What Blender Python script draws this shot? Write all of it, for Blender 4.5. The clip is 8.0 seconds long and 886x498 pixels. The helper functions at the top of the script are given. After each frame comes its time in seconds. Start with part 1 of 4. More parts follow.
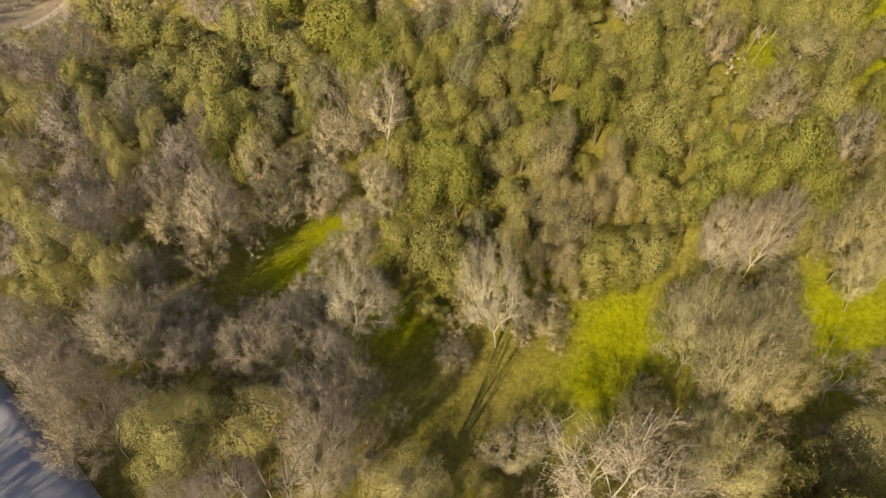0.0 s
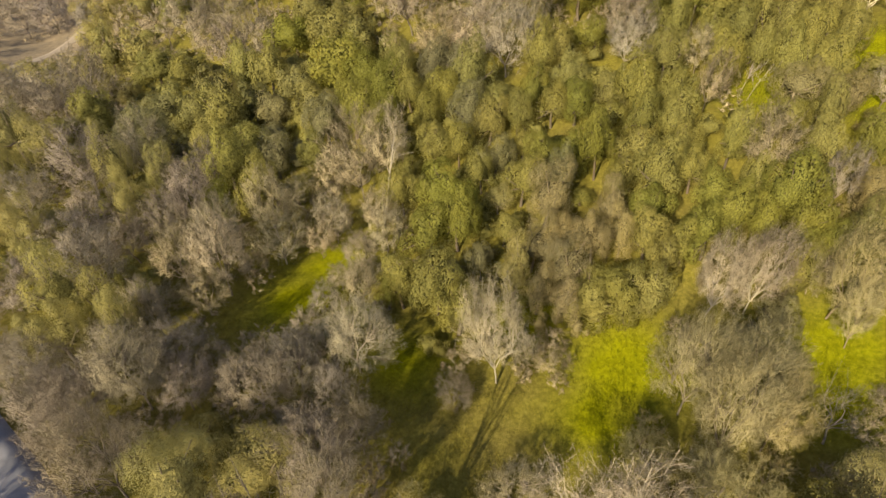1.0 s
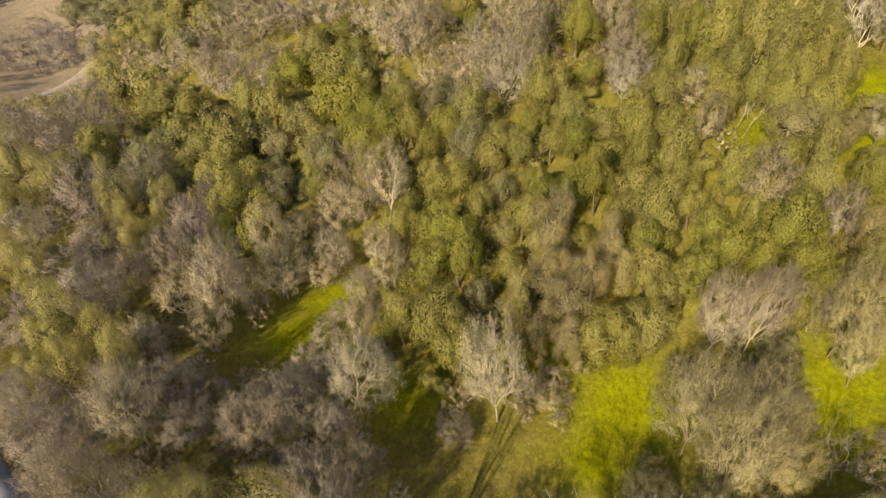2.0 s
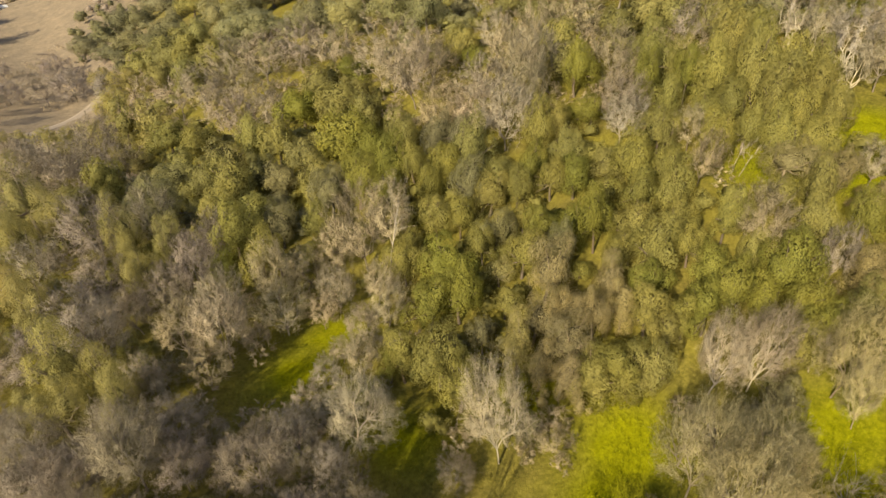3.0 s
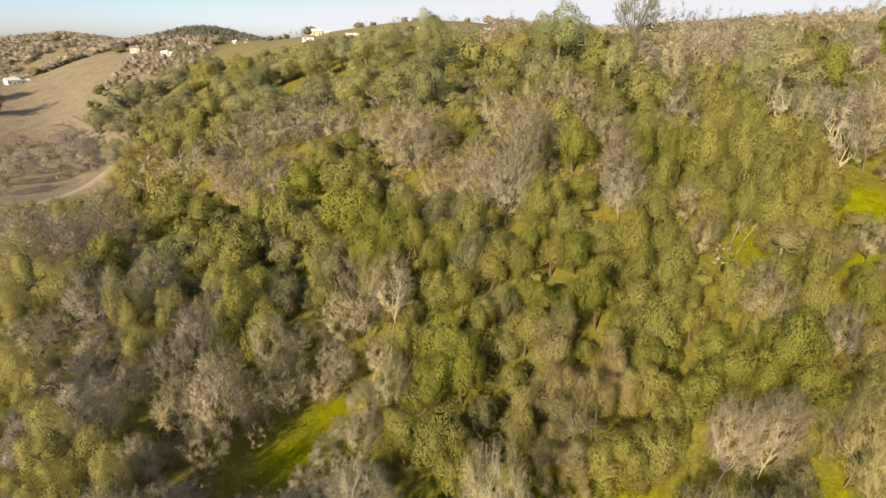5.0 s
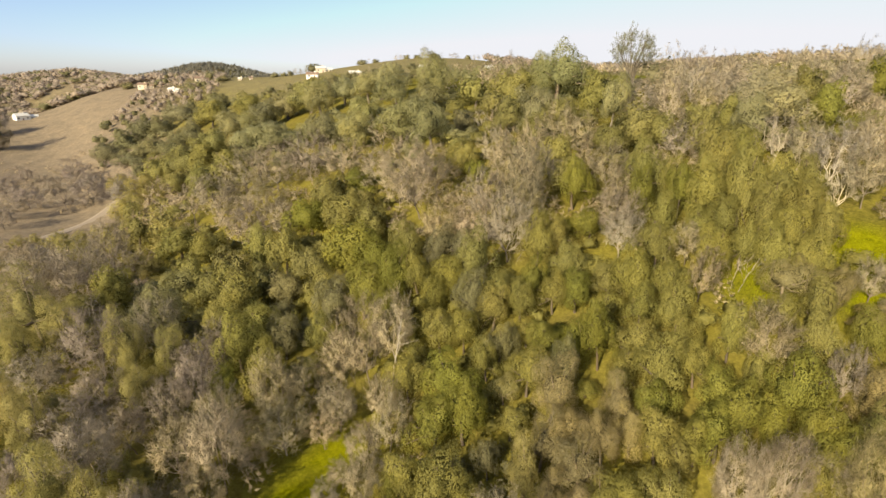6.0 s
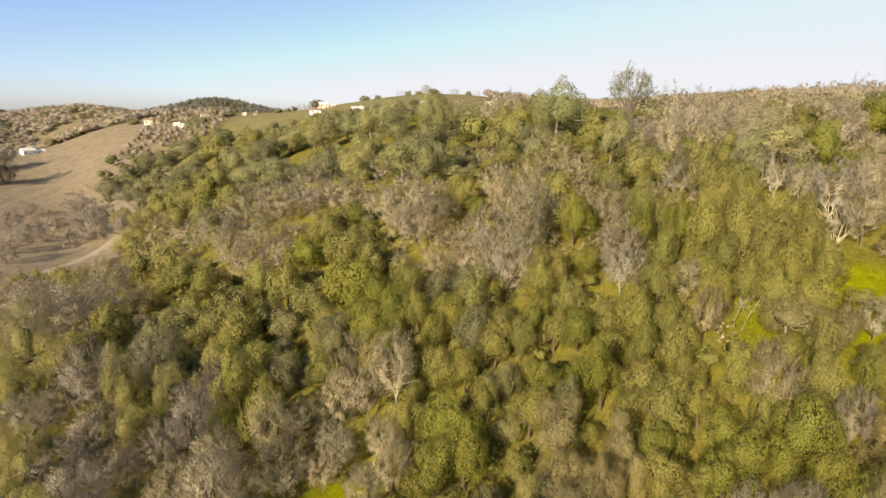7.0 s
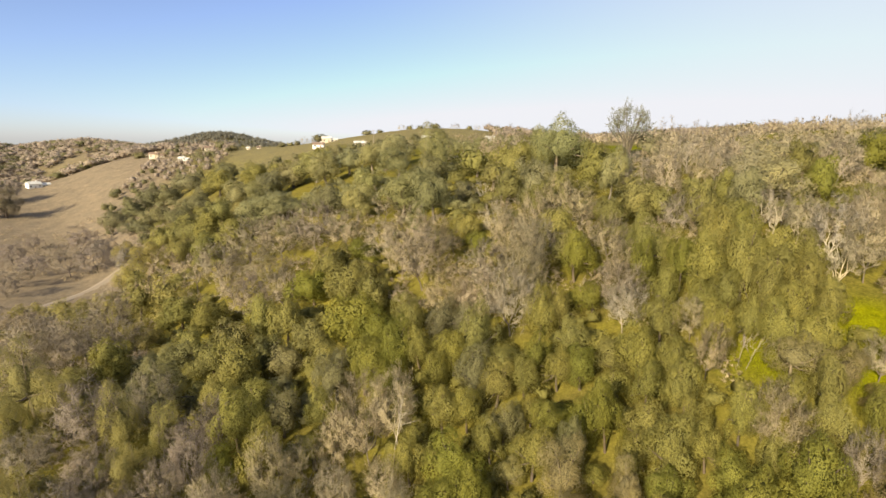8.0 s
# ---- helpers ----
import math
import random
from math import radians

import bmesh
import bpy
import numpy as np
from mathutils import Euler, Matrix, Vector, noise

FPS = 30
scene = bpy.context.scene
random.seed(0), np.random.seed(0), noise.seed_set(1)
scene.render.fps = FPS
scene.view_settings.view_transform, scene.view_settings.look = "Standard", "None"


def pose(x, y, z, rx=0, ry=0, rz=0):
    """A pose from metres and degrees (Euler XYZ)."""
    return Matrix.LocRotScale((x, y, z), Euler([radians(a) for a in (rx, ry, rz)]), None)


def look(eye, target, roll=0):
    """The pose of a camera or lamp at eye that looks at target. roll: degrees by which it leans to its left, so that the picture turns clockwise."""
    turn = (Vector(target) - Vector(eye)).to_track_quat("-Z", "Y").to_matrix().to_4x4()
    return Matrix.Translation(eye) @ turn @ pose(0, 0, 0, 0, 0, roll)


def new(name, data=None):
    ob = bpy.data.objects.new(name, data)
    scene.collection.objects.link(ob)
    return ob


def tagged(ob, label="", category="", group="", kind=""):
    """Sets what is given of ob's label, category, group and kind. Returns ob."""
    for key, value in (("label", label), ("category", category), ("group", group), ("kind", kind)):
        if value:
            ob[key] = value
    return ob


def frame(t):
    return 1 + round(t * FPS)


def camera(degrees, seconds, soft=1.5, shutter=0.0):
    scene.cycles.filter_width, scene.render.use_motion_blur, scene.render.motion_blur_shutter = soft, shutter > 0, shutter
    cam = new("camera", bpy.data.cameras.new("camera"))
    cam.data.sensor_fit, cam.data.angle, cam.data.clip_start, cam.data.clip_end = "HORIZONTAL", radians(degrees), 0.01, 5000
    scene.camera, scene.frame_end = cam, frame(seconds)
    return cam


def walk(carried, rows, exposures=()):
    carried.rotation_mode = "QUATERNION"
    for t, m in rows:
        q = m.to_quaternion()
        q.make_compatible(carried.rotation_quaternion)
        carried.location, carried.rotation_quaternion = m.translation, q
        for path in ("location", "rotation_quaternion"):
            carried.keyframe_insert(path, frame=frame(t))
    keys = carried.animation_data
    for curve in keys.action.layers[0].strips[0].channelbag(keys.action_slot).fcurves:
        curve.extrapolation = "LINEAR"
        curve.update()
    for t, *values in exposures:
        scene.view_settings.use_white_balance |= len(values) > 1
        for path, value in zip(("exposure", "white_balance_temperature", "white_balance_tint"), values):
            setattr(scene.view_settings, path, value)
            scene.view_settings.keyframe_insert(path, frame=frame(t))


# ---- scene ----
cam = camera(78.7, 8.0, soft=1.5)
METRES, EYE, TILT, LEAN, TURN = 9.0, 43.0, -36.4, 0.0, 0.0
PATH = [
    (0, (0.062, -0.108, 43.006), (-0.026, 15.926, 31.053), 0.74),
    (0.5, (0.071, -0.023, 43.573), (-0.045, 16.286, 31.997), 0.71),
    (1, (0.079, 0.063, 44.145), (-0.065, 16.648, 32.968), 0.68),
    (2.5, (0.100, 0.318, 45.865), (-0.128, 17.720, 36.012), 0.58),
    (3, (0.107, 0.402, 46.435), (-0.151, 18.067, 37.060), 0.54),
    (3.5, (0.113, 0.486, 47.000), (-0.174, 18.405, 38.120), 0.51),
    (4, (0.118, 0.570, 47.558), (-0.197, 18.732, 39.189), 0.47),
    (4.5, (0.123, 0.653, 48.107), (-0.222, 19.047, 40.263), 0.44),
    (6, (0.136, 0.902, 49.686), (-0.296, 19.910, 43.478), 0.34),
    (6.5, (0.140, 0.985, 50.183), (-0.321, 20.166, 44.536), 0.30),
    (7, (0.143, 1.067, 50.662), (-0.346, 20.405, 45.580), 0.27),
    (7.5, (0.145, 1.149, 51.121), (-0.370, 20.626, 46.607), 0.23),
    (8, (0.148, 1.231, 51.559), (-0.395, 20.830, 47.612), 0.20),
]
walk(cam, [(t, look(eye, target, roll)) for t, eye, target, roll in PATH])

# ---- light ----
SUN_WAY = Vector((0.525, 0.85, -0.43))
sun = new("sun", bpy.data.lights.new("sun", "SUN"))
sun.matrix_world = look((0, 0, 80), Vector((0, 0, 80)) + SUN_WAY)
sun.data.energy, sun.data.angle, sun.data.color = 4.4, radians(0.6), (1.0, 0.875, 0.615)
world = bpy.data.worlds.new("sky")
scene.world = world
world.use_nodes = True
sky = world.node_tree.nodes.new("ShaderNodeTexSky")
sky.sky_type, sky.sun_disc = "NISHITA", False
sky.sun_elevation, sky.sun_rotation = math.asin(0.43 / SUN_WAY.length), radians(211.7)
sky.altitude = 1200.0
sky.air_density, sky.dust_density, sky.ozone_density = 1.0, 1.0, 6.5
haze = world.node_tree.nodes.new("ShaderNodeHueSaturation")
haze.inputs["Saturation"].default_value = 0.88
world.node_tree.links.new(sky.outputs[0], haze.inputs["Color"])
blush = world.node_tree.nodes.new("ShaderNodeMix")
blush.data_type, blush.blend_type = "RGBA", "MULTIPLY"
blush.inputs[0].default_value, blush.inputs[7].default_value = 1.0, (1.15, 0.98, 0.96, 1.0)
world.node_tree.links.new(haze.outputs[0], blush.inputs[6])
# thin high haze: whitens the sky eastwards and holds the horizon below pure white
veil = world.node_tree.nodes.new("ShaderNodeMix")
veil.data_type, veil.inputs[7].default_value = "RGBA", (4.5, 4.6, 4.3, 1.0)
side = world.node_tree.nodes.new("ShaderNodeTexCoord")
axis = world.node_tree.nodes.new("ShaderNodeSeparateXYZ")
thick = world.node_tree.nodes.new("ShaderNodeMapRange")
thick.interpolation_type = "SMOOTHSTEP"
for k, v in zip(("From Min", "From Max", "To Min", "To Max"), (-0.25, 0.75, 0.0, 0.7)):
    thick.inputs[k].default_value = v
world.node_tree.links.new(side.outputs["Generated"], axis.inputs[0])
world.node_tree.links.new(axis.outputs[0], thick.inputs["Value"])
world.node_tree.links.new(thick.outputs[0], veil.inputs[0])
world.node_tree.links.new(blush.outputs[2], veil.inputs[6])
level = world.node_tree.nodes.new("ShaderNodeMix")
level.data_type, level.blend_type = "RGBA", "DARKEN"
level.inputs[0].default_value, level.inputs[7].default_value = 1.0, (4.7, 4.72, 4.95, 1.0)
world.node_tree.links.new(veil.outputs[2], level.inputs[6])
world.node_tree.links.new(level.outputs[2], world.node_tree.nodes["Background"].inputs[0])
world.node_tree.nodes["Background"].inputs[1].default_value = 0.087
scene.view_settings.exposure = 1.1


# ---- materials ----
def material(name):
    m = bpy.data.materials.new(name)
    m.use_nodes = True
    nt = m.node_tree
    return m, nt, nt.nodes, nt.nodes["Principled BSDF"], nt.links.new


def noise_tex(nodes, link, scale, detail=4.0, rough=0.6, space="Object"):
    co = nodes.new("ShaderNodeTexCoord")
    n = nodes.new("ShaderNodeTexNoise")
    n.inputs["Scale"].default_value, n.inputs["Detail"].default_value, n.inputs["Roughness"].default_value = scale, detail, rough
    link(co.outputs[space], n.inputs["Vector"])
    return n.outputs["Fac"]


def ramp(nodes, link, fac, stops):
    r = nodes.new("ShaderNodeValToRGB")
    while len(r.color_ramp.elements) < len(stops):
        r.color_ramp.elements.new(0.5)
    for e, (p, c) in zip(r.color_ramp.elements, stops):
        e.position, e.color = p, (*c, 1)
    link(fac, r.inputs[0])
    return r.outputs[0]


def mix(nodes, link, fac, a, b, how="MIX"):
    n = nodes.new("ShaderNodeMix")
    n.data_type, n.blend_type = "RGBA", how
    for sock, v in ((n.inputs[0], fac), (n.inputs[6], a), (n.inputs[7], b)):
        if isinstance(v, (int, float)):
            sock.default_value = v
        elif isinstance(v, tuple):
            sock.default_value = (*v, 1)
        else:
            link(v, sock)
    return n.outputs[2]


def bump(nodes, link, bsdf, height, strength, distance):
    b = nodes.new("ShaderNodeBump")
    b.inputs["Strength"].default_value, b.inputs["Distance"].default_value = strength, distance
    link(height, b.inputs["Height"])
    link(b.outputs[0], bsdf.inputs["Normal"])


def plant(name, warm, spread, rough, by_vertex=False, grain=3.0, clear=0.0, tint=(1.0, 1.0, 1.0), rugged=0.0):
    """Leaves, twigs or bark: the tree's own tone, shifted from piece to piece and tree to tree."""
    m, nt, nodes, bsdf, link = material(name)
    if by_vertex:
        tone = nodes.new("ShaderNodeAttribute")
        tone.attribute_name = "tone"
        tone = tone.outputs["Color"]
    else:
        info = nodes.new("ShaderNodeObjectInfo")
        tone = mix(nodes, link, 1.0, info.outputs["Color"], ramp(nodes, link, info.outputs["Random"], [(0, (0.92, 0.93, 0.97)), (0.5, (1, 1, 1)), (1, (1.08, 1.06, 0.98))]), "MULTIPLY")
    geo = nodes.new("ShaderNodeNewGeometry")
    piece = ramp(nodes, link, geo.outputs["Random Per Island"], [(0, (1 - spread,) * 3), (0.6, (1, 1, 1)), (1, warm)])
    col = mix(nodes, link, 1.0, tone, piece, "MULTIPLY")
    big = ramp(nodes, link, noise_tex(nodes, link, grain * 0.12, 2.0), [(0.3, (0.9, 0.91, 0.92)), (0.7, (1.08, 1.06, 1.0))])
    col = mix(nodes, link, 1.0, col, big, "MULTIPLY")
    col = mix(nodes, link, 1.0, col, tint, "MULTIPLY")
    link(col, bsdf.inputs["Base Color"])
    bsdf.inputs["Roughness"].default_value = rough
    bsdf.inputs["Specular IOR Level"].default_value = 0.12
    if rugged:
        bump(nodes, link, bsdf, noise_tex(nodes, link, 2.6, 3.0, 0.7), 1.0, rugged)
    if clear:
        out = nodes["Material Output"]
        thin = nodes.new("ShaderNodeBsdfTranslucent")
        both = nodes.new("ShaderNodeMixShader")
        both.inputs[0].default_value = clear
        link(col, thin.inputs[0])
        link(bsdf.outputs[0], both.inputs[1])
        link(thin.outputs[0], both.inputs[2])
        link(both.outputs[0], out.inputs[0])
    return m


LEAF = plant("leaf", (1.1, 1.08, 0.98), 0.12, 0.55, clear=0.5)
TWIG = plant("twig", (1.1, 1.09, 1.07), 0.14, 0.8, clear=0.2)
BARK = plant("bark", (1.2, 1.15, 1.1), 0.25, 0.85, grain=12.0)
# core of a crown: leaf colour darkened to stand in for shade between leaves
INNER = plant("inner_shade", (1.2, 1.15, 1.1), 0.3, 0.9, grain=20.0, tint=(0.68, 0.68, 0.68), rugged=0.6)
FAR_LEAF = plant("far_leaf", (1.1, 1.08, 1.0), 0.12, 0.6, by_vertex=True, clear=0.5)
# twigs of the joined woods, their colour lightened in place of distance haze
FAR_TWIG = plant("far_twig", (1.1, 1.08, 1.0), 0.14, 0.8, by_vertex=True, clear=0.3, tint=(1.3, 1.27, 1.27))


def ground_material():
    m, nt, nodes, bsdf, link = material("meadow_ground")
    zone = nodes.new("ShaderNodeAttribute")
    zone.attribute_name = "zone"
    sep = nodes.new("ShaderNodeSeparateColor")
    link(zone.outputs["Color"], sep.inputs[0])
    fine = noise_tex(nodes, link, 2.2, 6.0, 0.7)
    broad = noise_tex(nodes, link, 0.12, 4.0, 0.6)
    blades = noise_tex(nodes, link, 9.0, 4.0, 0.75)
    grass = ramp(nodes, link, fine, [(0.25, (0.13, 0.14, 0.003)), (0.5, (0.198, 0.205, 0.003)), (0.75, (0.265, 0.262, 0.006))])
    litter = ramp(nodes, link, fine, [(0.25, (0.12, 0.102, 0.028)), (0.5, (0.19, 0.16, 0.04)), (0.75, (0.27, 0.225, 0.07))])
    straw = ramp(nodes, link, fine, [(0.25, (0.2, 0.155, 0.115)), (0.5, (0.265, 0.215, 0.155)), (0.75, (0.335, 0.27, 0.205))])
    patch = nodes.new("ShaderNodeMath")
    patch.operation = "MULTIPLY_ADD"
    link(broad, patch.inputs[0])
    patch.inputs[1].default_value = 0.9
    patch.inputs[2].default_value = -0.45
    lush = nodes.new("ShaderNodeMath")
    lush.operation, lush.use_clamp = "ADD", True
    link(patch.outputs[0], lush.inputs[0])
    link(sep.outputs[0], lush.inputs[1])
    col = mix(nodes, link, lush.outputs[0], litter, grass)
    col = mix(nodes, link, sep.outputs[1], col, straw)
    mott = ramp(nodes, link, broad, [(0.3, (0.72, 0.72, 0.72)), (0.7, (1.04, 1.0, 0.94))])
    col = mix(nodes, link, 1.0, col, mott, "MULTIPLY")
    tussock = noise_tex(nodes, link, 0.55, 5.0, 0.7)
    col = mix(nodes, link, 1.0, col, ramp(nodes, link, tussock, [(0.35, (0.78, 0.77, 0.76)), (0.62, (1.12, 1.1, 1.06))]), "MULTIPLY")
    col = mix(nodes, link, 1.0, col, ramp(nodes, link, blades, [(0.3, (0.78, 0.78, 0.78)), (0.7, (1.2, 1.2, 1.15))]), "MULTIPLY")
    link(col, bsdf.inputs["Base Color"])
    bsdf.inputs["Roughness"].default_value = 0.9
    bsdf.inputs["Specular IOR Level"].default_value = 0.02
    bump(nodes, link, bsdf, blades, 0.8, 0.12)
    return m


def road_material():
    m, nt, nodes, bsdf, link = material("road_surface")
    grit = noise_tex(nodes, link, 14.0, 5.0, 0.7)
    broad = noise_tex(nodes, link, 0.5, 4.0)
    col = mix(nodes, link, 1.0, ramp(nodes, link, grit, [(0.3, (0.15, 0.15, 0.165)), (0.7, (0.27, 0.26, 0.275))]), ramp(nodes, link, broad, [(0.3, (0.8, 0.8, 0.8)), (0.7, (1.15, 1.12, 1.1))]), "MULTIPLY")
    link(col, bsdf.inputs["Base Color"])
    bsdf.inputs["Roughness"].default_value = 0.85
    bump(nodes, link, bsdf, grit, 0.5, 0.02)
    return m


GROUND = ground_material()
ROAD = road_material()


# ---- the lie of the land ----
def ease(a, b, x):
    t = min(1.0, max(0.0, (x - a) / (b - a)))
    return t * t * (3 - 2 * t)


def swell(x, y, cx, cy, rx, ry, h):
    """A rounded hill of height h."""
    return h * math.exp(-((x - cx) / rx) ** 2 - ((y - cy) / ry) ** 2)


def ground_z(x, y):
    """Height of the ground: a valley floor that runs away to the west, a hillside that climbs to the east of it, far hills."""
    u = (x + 23) * 0.76 + (y - 65) * 0.65
    v = -(x + 23) * 0.65 + (y - 65) * 0.76
    foot = 8 + 0.4 * max(0.0, min(120.0, -v - 40))
    up = 6 * math.log1p(math.exp(min(60.0, (u - foot) / 6)))
    side = 60 * (1 - math.exp(-up / 115)) + 0.02 * max(0.0, min(u, 400) - 120)
    cap = 49.0 + 14 * ease(110, 270, x) - 5.5 * ease(0, 220, -x)
    side = cap - 5 * math.log1p(math.exp(min(60.0, (cap - side) / 5)))
    floor = -3 - 0.045 * max(-80.0, min(v, 0.0)) - 16 * ease(0, 250, v) + 24 * ease(300, 640, v)
    fade = 1 - ease(0, 80 + 0.45 * max(0.0, v), u)
    bank = 0.05 * min(120.0, max(0.0, -u))
    crest = -45 * ease(600, 850, v) * (1 - ease(60, 170, u)) + 34 * ease(900, 1150, v) * (1 - ease(60, 170, u))
    far = swell(x, y, -1030, 2350, 175, 300, 44) + swell(x, y, -940, 2350, 330, 300, 28) + swell(x, y, -1010, 1080, 260, 260, 72) + swell(x, y, -25, 610, 120, 150, 16)
    drop = -30 * ease(560, 1300, y) * (1 - ease(-330, 100, x))
    drop -= 45 * ease(1400, 4000, y) + 30 * ease(900, 3500, -x)
    return side + floor * fade + bank + far + drop + crest

# ---- ground ----
def array_mesh(name, verts, tris, mats=(), slot=None, tone=None, soft=None):
    """One mesh from arrays of places and of triangles or quads."""
    me = bpy.data.meshes.new(name)
    verts, tris = np.asarray(verts, np.float32), np.asarray(tris, np.int32)
    n, k = tris.shape
    me.vertices.add(len(verts))
    me.vertices.foreach_set("co", verts.ravel())
    me.loops.add(n * k)
    me.loops.foreach_set("vertex_index", tris.ravel())
    me.polygons.add(n)
    me.polygons.foreach_set("loop_start", np.arange(0, n * k, k, dtype=np.int32))
    me.polygons.foreach_set("loop_total", np.full(n, k, np.int32))
    for m in mats:
        me.materials.append(m)
    if slot is not None:
        me.polygons.foreach_set("material_index", np.asarray(slot, np.int32))
    if tone is not None:
        at = me.attributes.new("tone" if len(verts) == len(tone) else "zone", "FLOAT_COLOR", "POINT")
        at.data.foreach_set("color", np.asarray(tone, np.float32).ravel())
    if soft is not None:
        at = me.attributes.new("custom_normal", "FLOAT_VECTOR", "POINT")
        at.data.foreach_set("vector", np.asarray(soft, np.float32).ravel())
    me.update(calc_edges=True)
    return me


MEADOWS = [(18.5, 39.8, 5.5), (15, 35, 3.5), (38.6, 38.1, 5.5), (36.4, 34, 3.0), (-17, 63, 5), (-20, 56, 5), (44.6, 75.2, 4.5), (54.5, 68.6, 4), (62, 79, 6), (9, 48, 4), (-4, 44, 4), (77, 310, 60)]


def zones(x, y):
    """How lush the grass is, and how much of it is dry pasture."""
    u = (x + 23) * 0.76 + (y - 65) * 0.65
    v = -(x + 23) * 0.65 + (y - 65) * 0.76
    lush = 0.12 + max(math.exp(-(((x - a) ** 2 + (y - b) ** 2) / (1.4 * r * r))) for a, b, r in MEADOWS)
    lush = max(lush, 0.7 * ease(300, 380, y) * ease(80, 150, u))
    dry = ease(150, 200, v) * (1 - ease(40, 90, u - 0.35 * max(0, v - 350))) * (1 - 0.45 * ease(620, 700, v)) + 0.3 * ease(800, 1000, y)
    dry = max(dry, 0.62 * ease(330, 400, y) * ease(80, 150, u) * (1 - ease(800, 900, y)))
    return min(1.0, lush), min(1.0, dry)


def ground_sheet():
    side = [25 * math.sinh(i / 110 * 5.89) / 1.0 for i in range(-110, 111)]
    ahead = [-30 + 28 * math.sinh((i - 40) / 180 * 5.74) for i in range(0, 221)]
    vs, zn = [], []
    for y in ahead:
        for x in side:
            lump = 0.35 * noise.noise((x * 0.08, y * 0.08, 0)) + 0.12 * noise.noise((x * 0.4, y * 0.4, 3))
            vs.append((x, y, ground_z(x, y) + lump))
            zn.append((*zones(x, y), 0, 1))
    w = len(side)
    i = np.arange(len(ahead) - 1)[:, None] * w + np.arange(w - 1)[None, :]
    i = i.ravel()
    me = array_mesh("ground", vs, np.stack([i, i + 1, i + w + 1, i + w], 1), [GROUND])
    at = me.attributes.new("zone", "FLOAT_COLOR", "POINT")
    at.data.foreach_set("color", np.asarray(zn, np.float32).ravel())
    me.polygons.foreach_set("use_smooth", np.ones(len(me.polygons), bool))
    return tagged(new("ground", me), "bright green spring grass and brown leaf litter on rolling hills", "ground", kind="structure")


ground = ground_sheet()


def strip(name, a, b, wide, steps, mat, lift, label):
    """A road that follows the ground from a to b."""
    vs, fs = [], []
    d = (Vector(b) - Vector(a)).normalized()
    n = Vector((d.y, -d.x))
    for i in range(steps + 1):
        p = Vector(a).lerp(Vector(b), i / steps)
        mid = max(ground_z(p.x + n.x * k, p.y + n.y * k) for k in (-wide / 2, 0, wide / 2))
        for k, dz in ((-0.5, -0.6), (-0.5, 0), (-0.25, 0.05), (0, 0.08), (0.25, 0.05), (0.5, 0), (0.5, -0.6)):
            j = 0.15 * noise.noise((p.x * 0.3, p.y * 0.3, k)) if abs(k) == 0.5 else 0
            q = p + n * (wide * k + j)
            vs.append((q.x, q.y, mid + lift + dz))
    for i in range(steps):
        for k in range(6):
            o = i * 7 + k
            fs.append((o, o + 1, o + 8, o + 7))
    me = array_mesh(name, vs, fs, [mat])
    return tagged(new(name, me), label, "road", kind="structure")


road = strip("road", (-4.5, 1.9), (-88, 62.7), 6.6, 80, ROAD, 0.3, "pale grey country road dappled with tree shadows")


# ---- trees ----
def unit(a):
    return a / np.maximum(1e-6, np.linalg.norm(a, axis=1, keepdims=True))


def facing(v, n):
    """Three-cornered pieces turned so that they face n."""
    q = v.reshape(-1, 3, 3)
    back = (np.cross(q[:, 1] - q[:, 0], q[:, 2] - q[:, 0]) * n).sum(1) < 0
    q[back] = q[back][:, ::-1]
    return q.reshape(-1, 3)


def blades(c, n, size, rng, long=1.0):
    """Small three-cornered leaves at c, facing n."""
    r = rng.normal(size=c.shape)
    t = unit(np.cross(n, r))
    b = np.cross(n, t)
    s = (size * rng.uniform(0.6, 1.4, len(c)))[:, None]
    v = np.stack([c - t * s * 0.5 - b * s * 0.3 * long, c + t * s * 0.5 - b * s * 0.3 * long, c + b * s * 0.65 * long], 1).reshape(-1, 3)
    return v, np.arange(len(v)).reshape(-1, 3)


def joined(parts):
    vs, fs, k = [], [], 0
    for v, f in parts:
        vs.append(np.asarray(v, float))
        fs.append(np.asarray(f, int) + k)
        k += len(v)
    return np.concatenate(vs), np.concatenate(fs)


def grown(parts):
    """Limbs joined into one branching piece: each is tied to the nearest wood below it."""
    v, f = joined(parts)
    ties, k = [], 0
    for q, _ in parts:
        if k:
            near = int(np.argmin(((v[:k] - v[k]) ** 2).sum(1)))
            ties.append((near, k, k + 1))
        k += len(q)
    return v, np.concatenate([f, np.array(ties, int).reshape(-1, 3)])


def tube(a, b, ra, rb, sides):
    """A tapered limb from a to b."""
    d = b - a
    d = d / max(1e-6, np.linalg.norm(d))
    s = np.cross(d, (0.3, 0.9, 0.2))
    s /= max(1e-6, np.linalg.norm(s))
    t = np.cross(d, s)
    an = np.arange(sides) * 2 * math.pi / sides
    ring = np.cos(an)[:, None] * s + np.sin(an)[:, None] * t
    v = np.concatenate([a + ring * ra, b + ring * rb])
    i = np.arange(sides)
    j = (i + 1) % sides
    return v, np.concatenate([np.stack([i, j, j + sides], 1), np.stack([i, j + sides, i + sides], 1)])


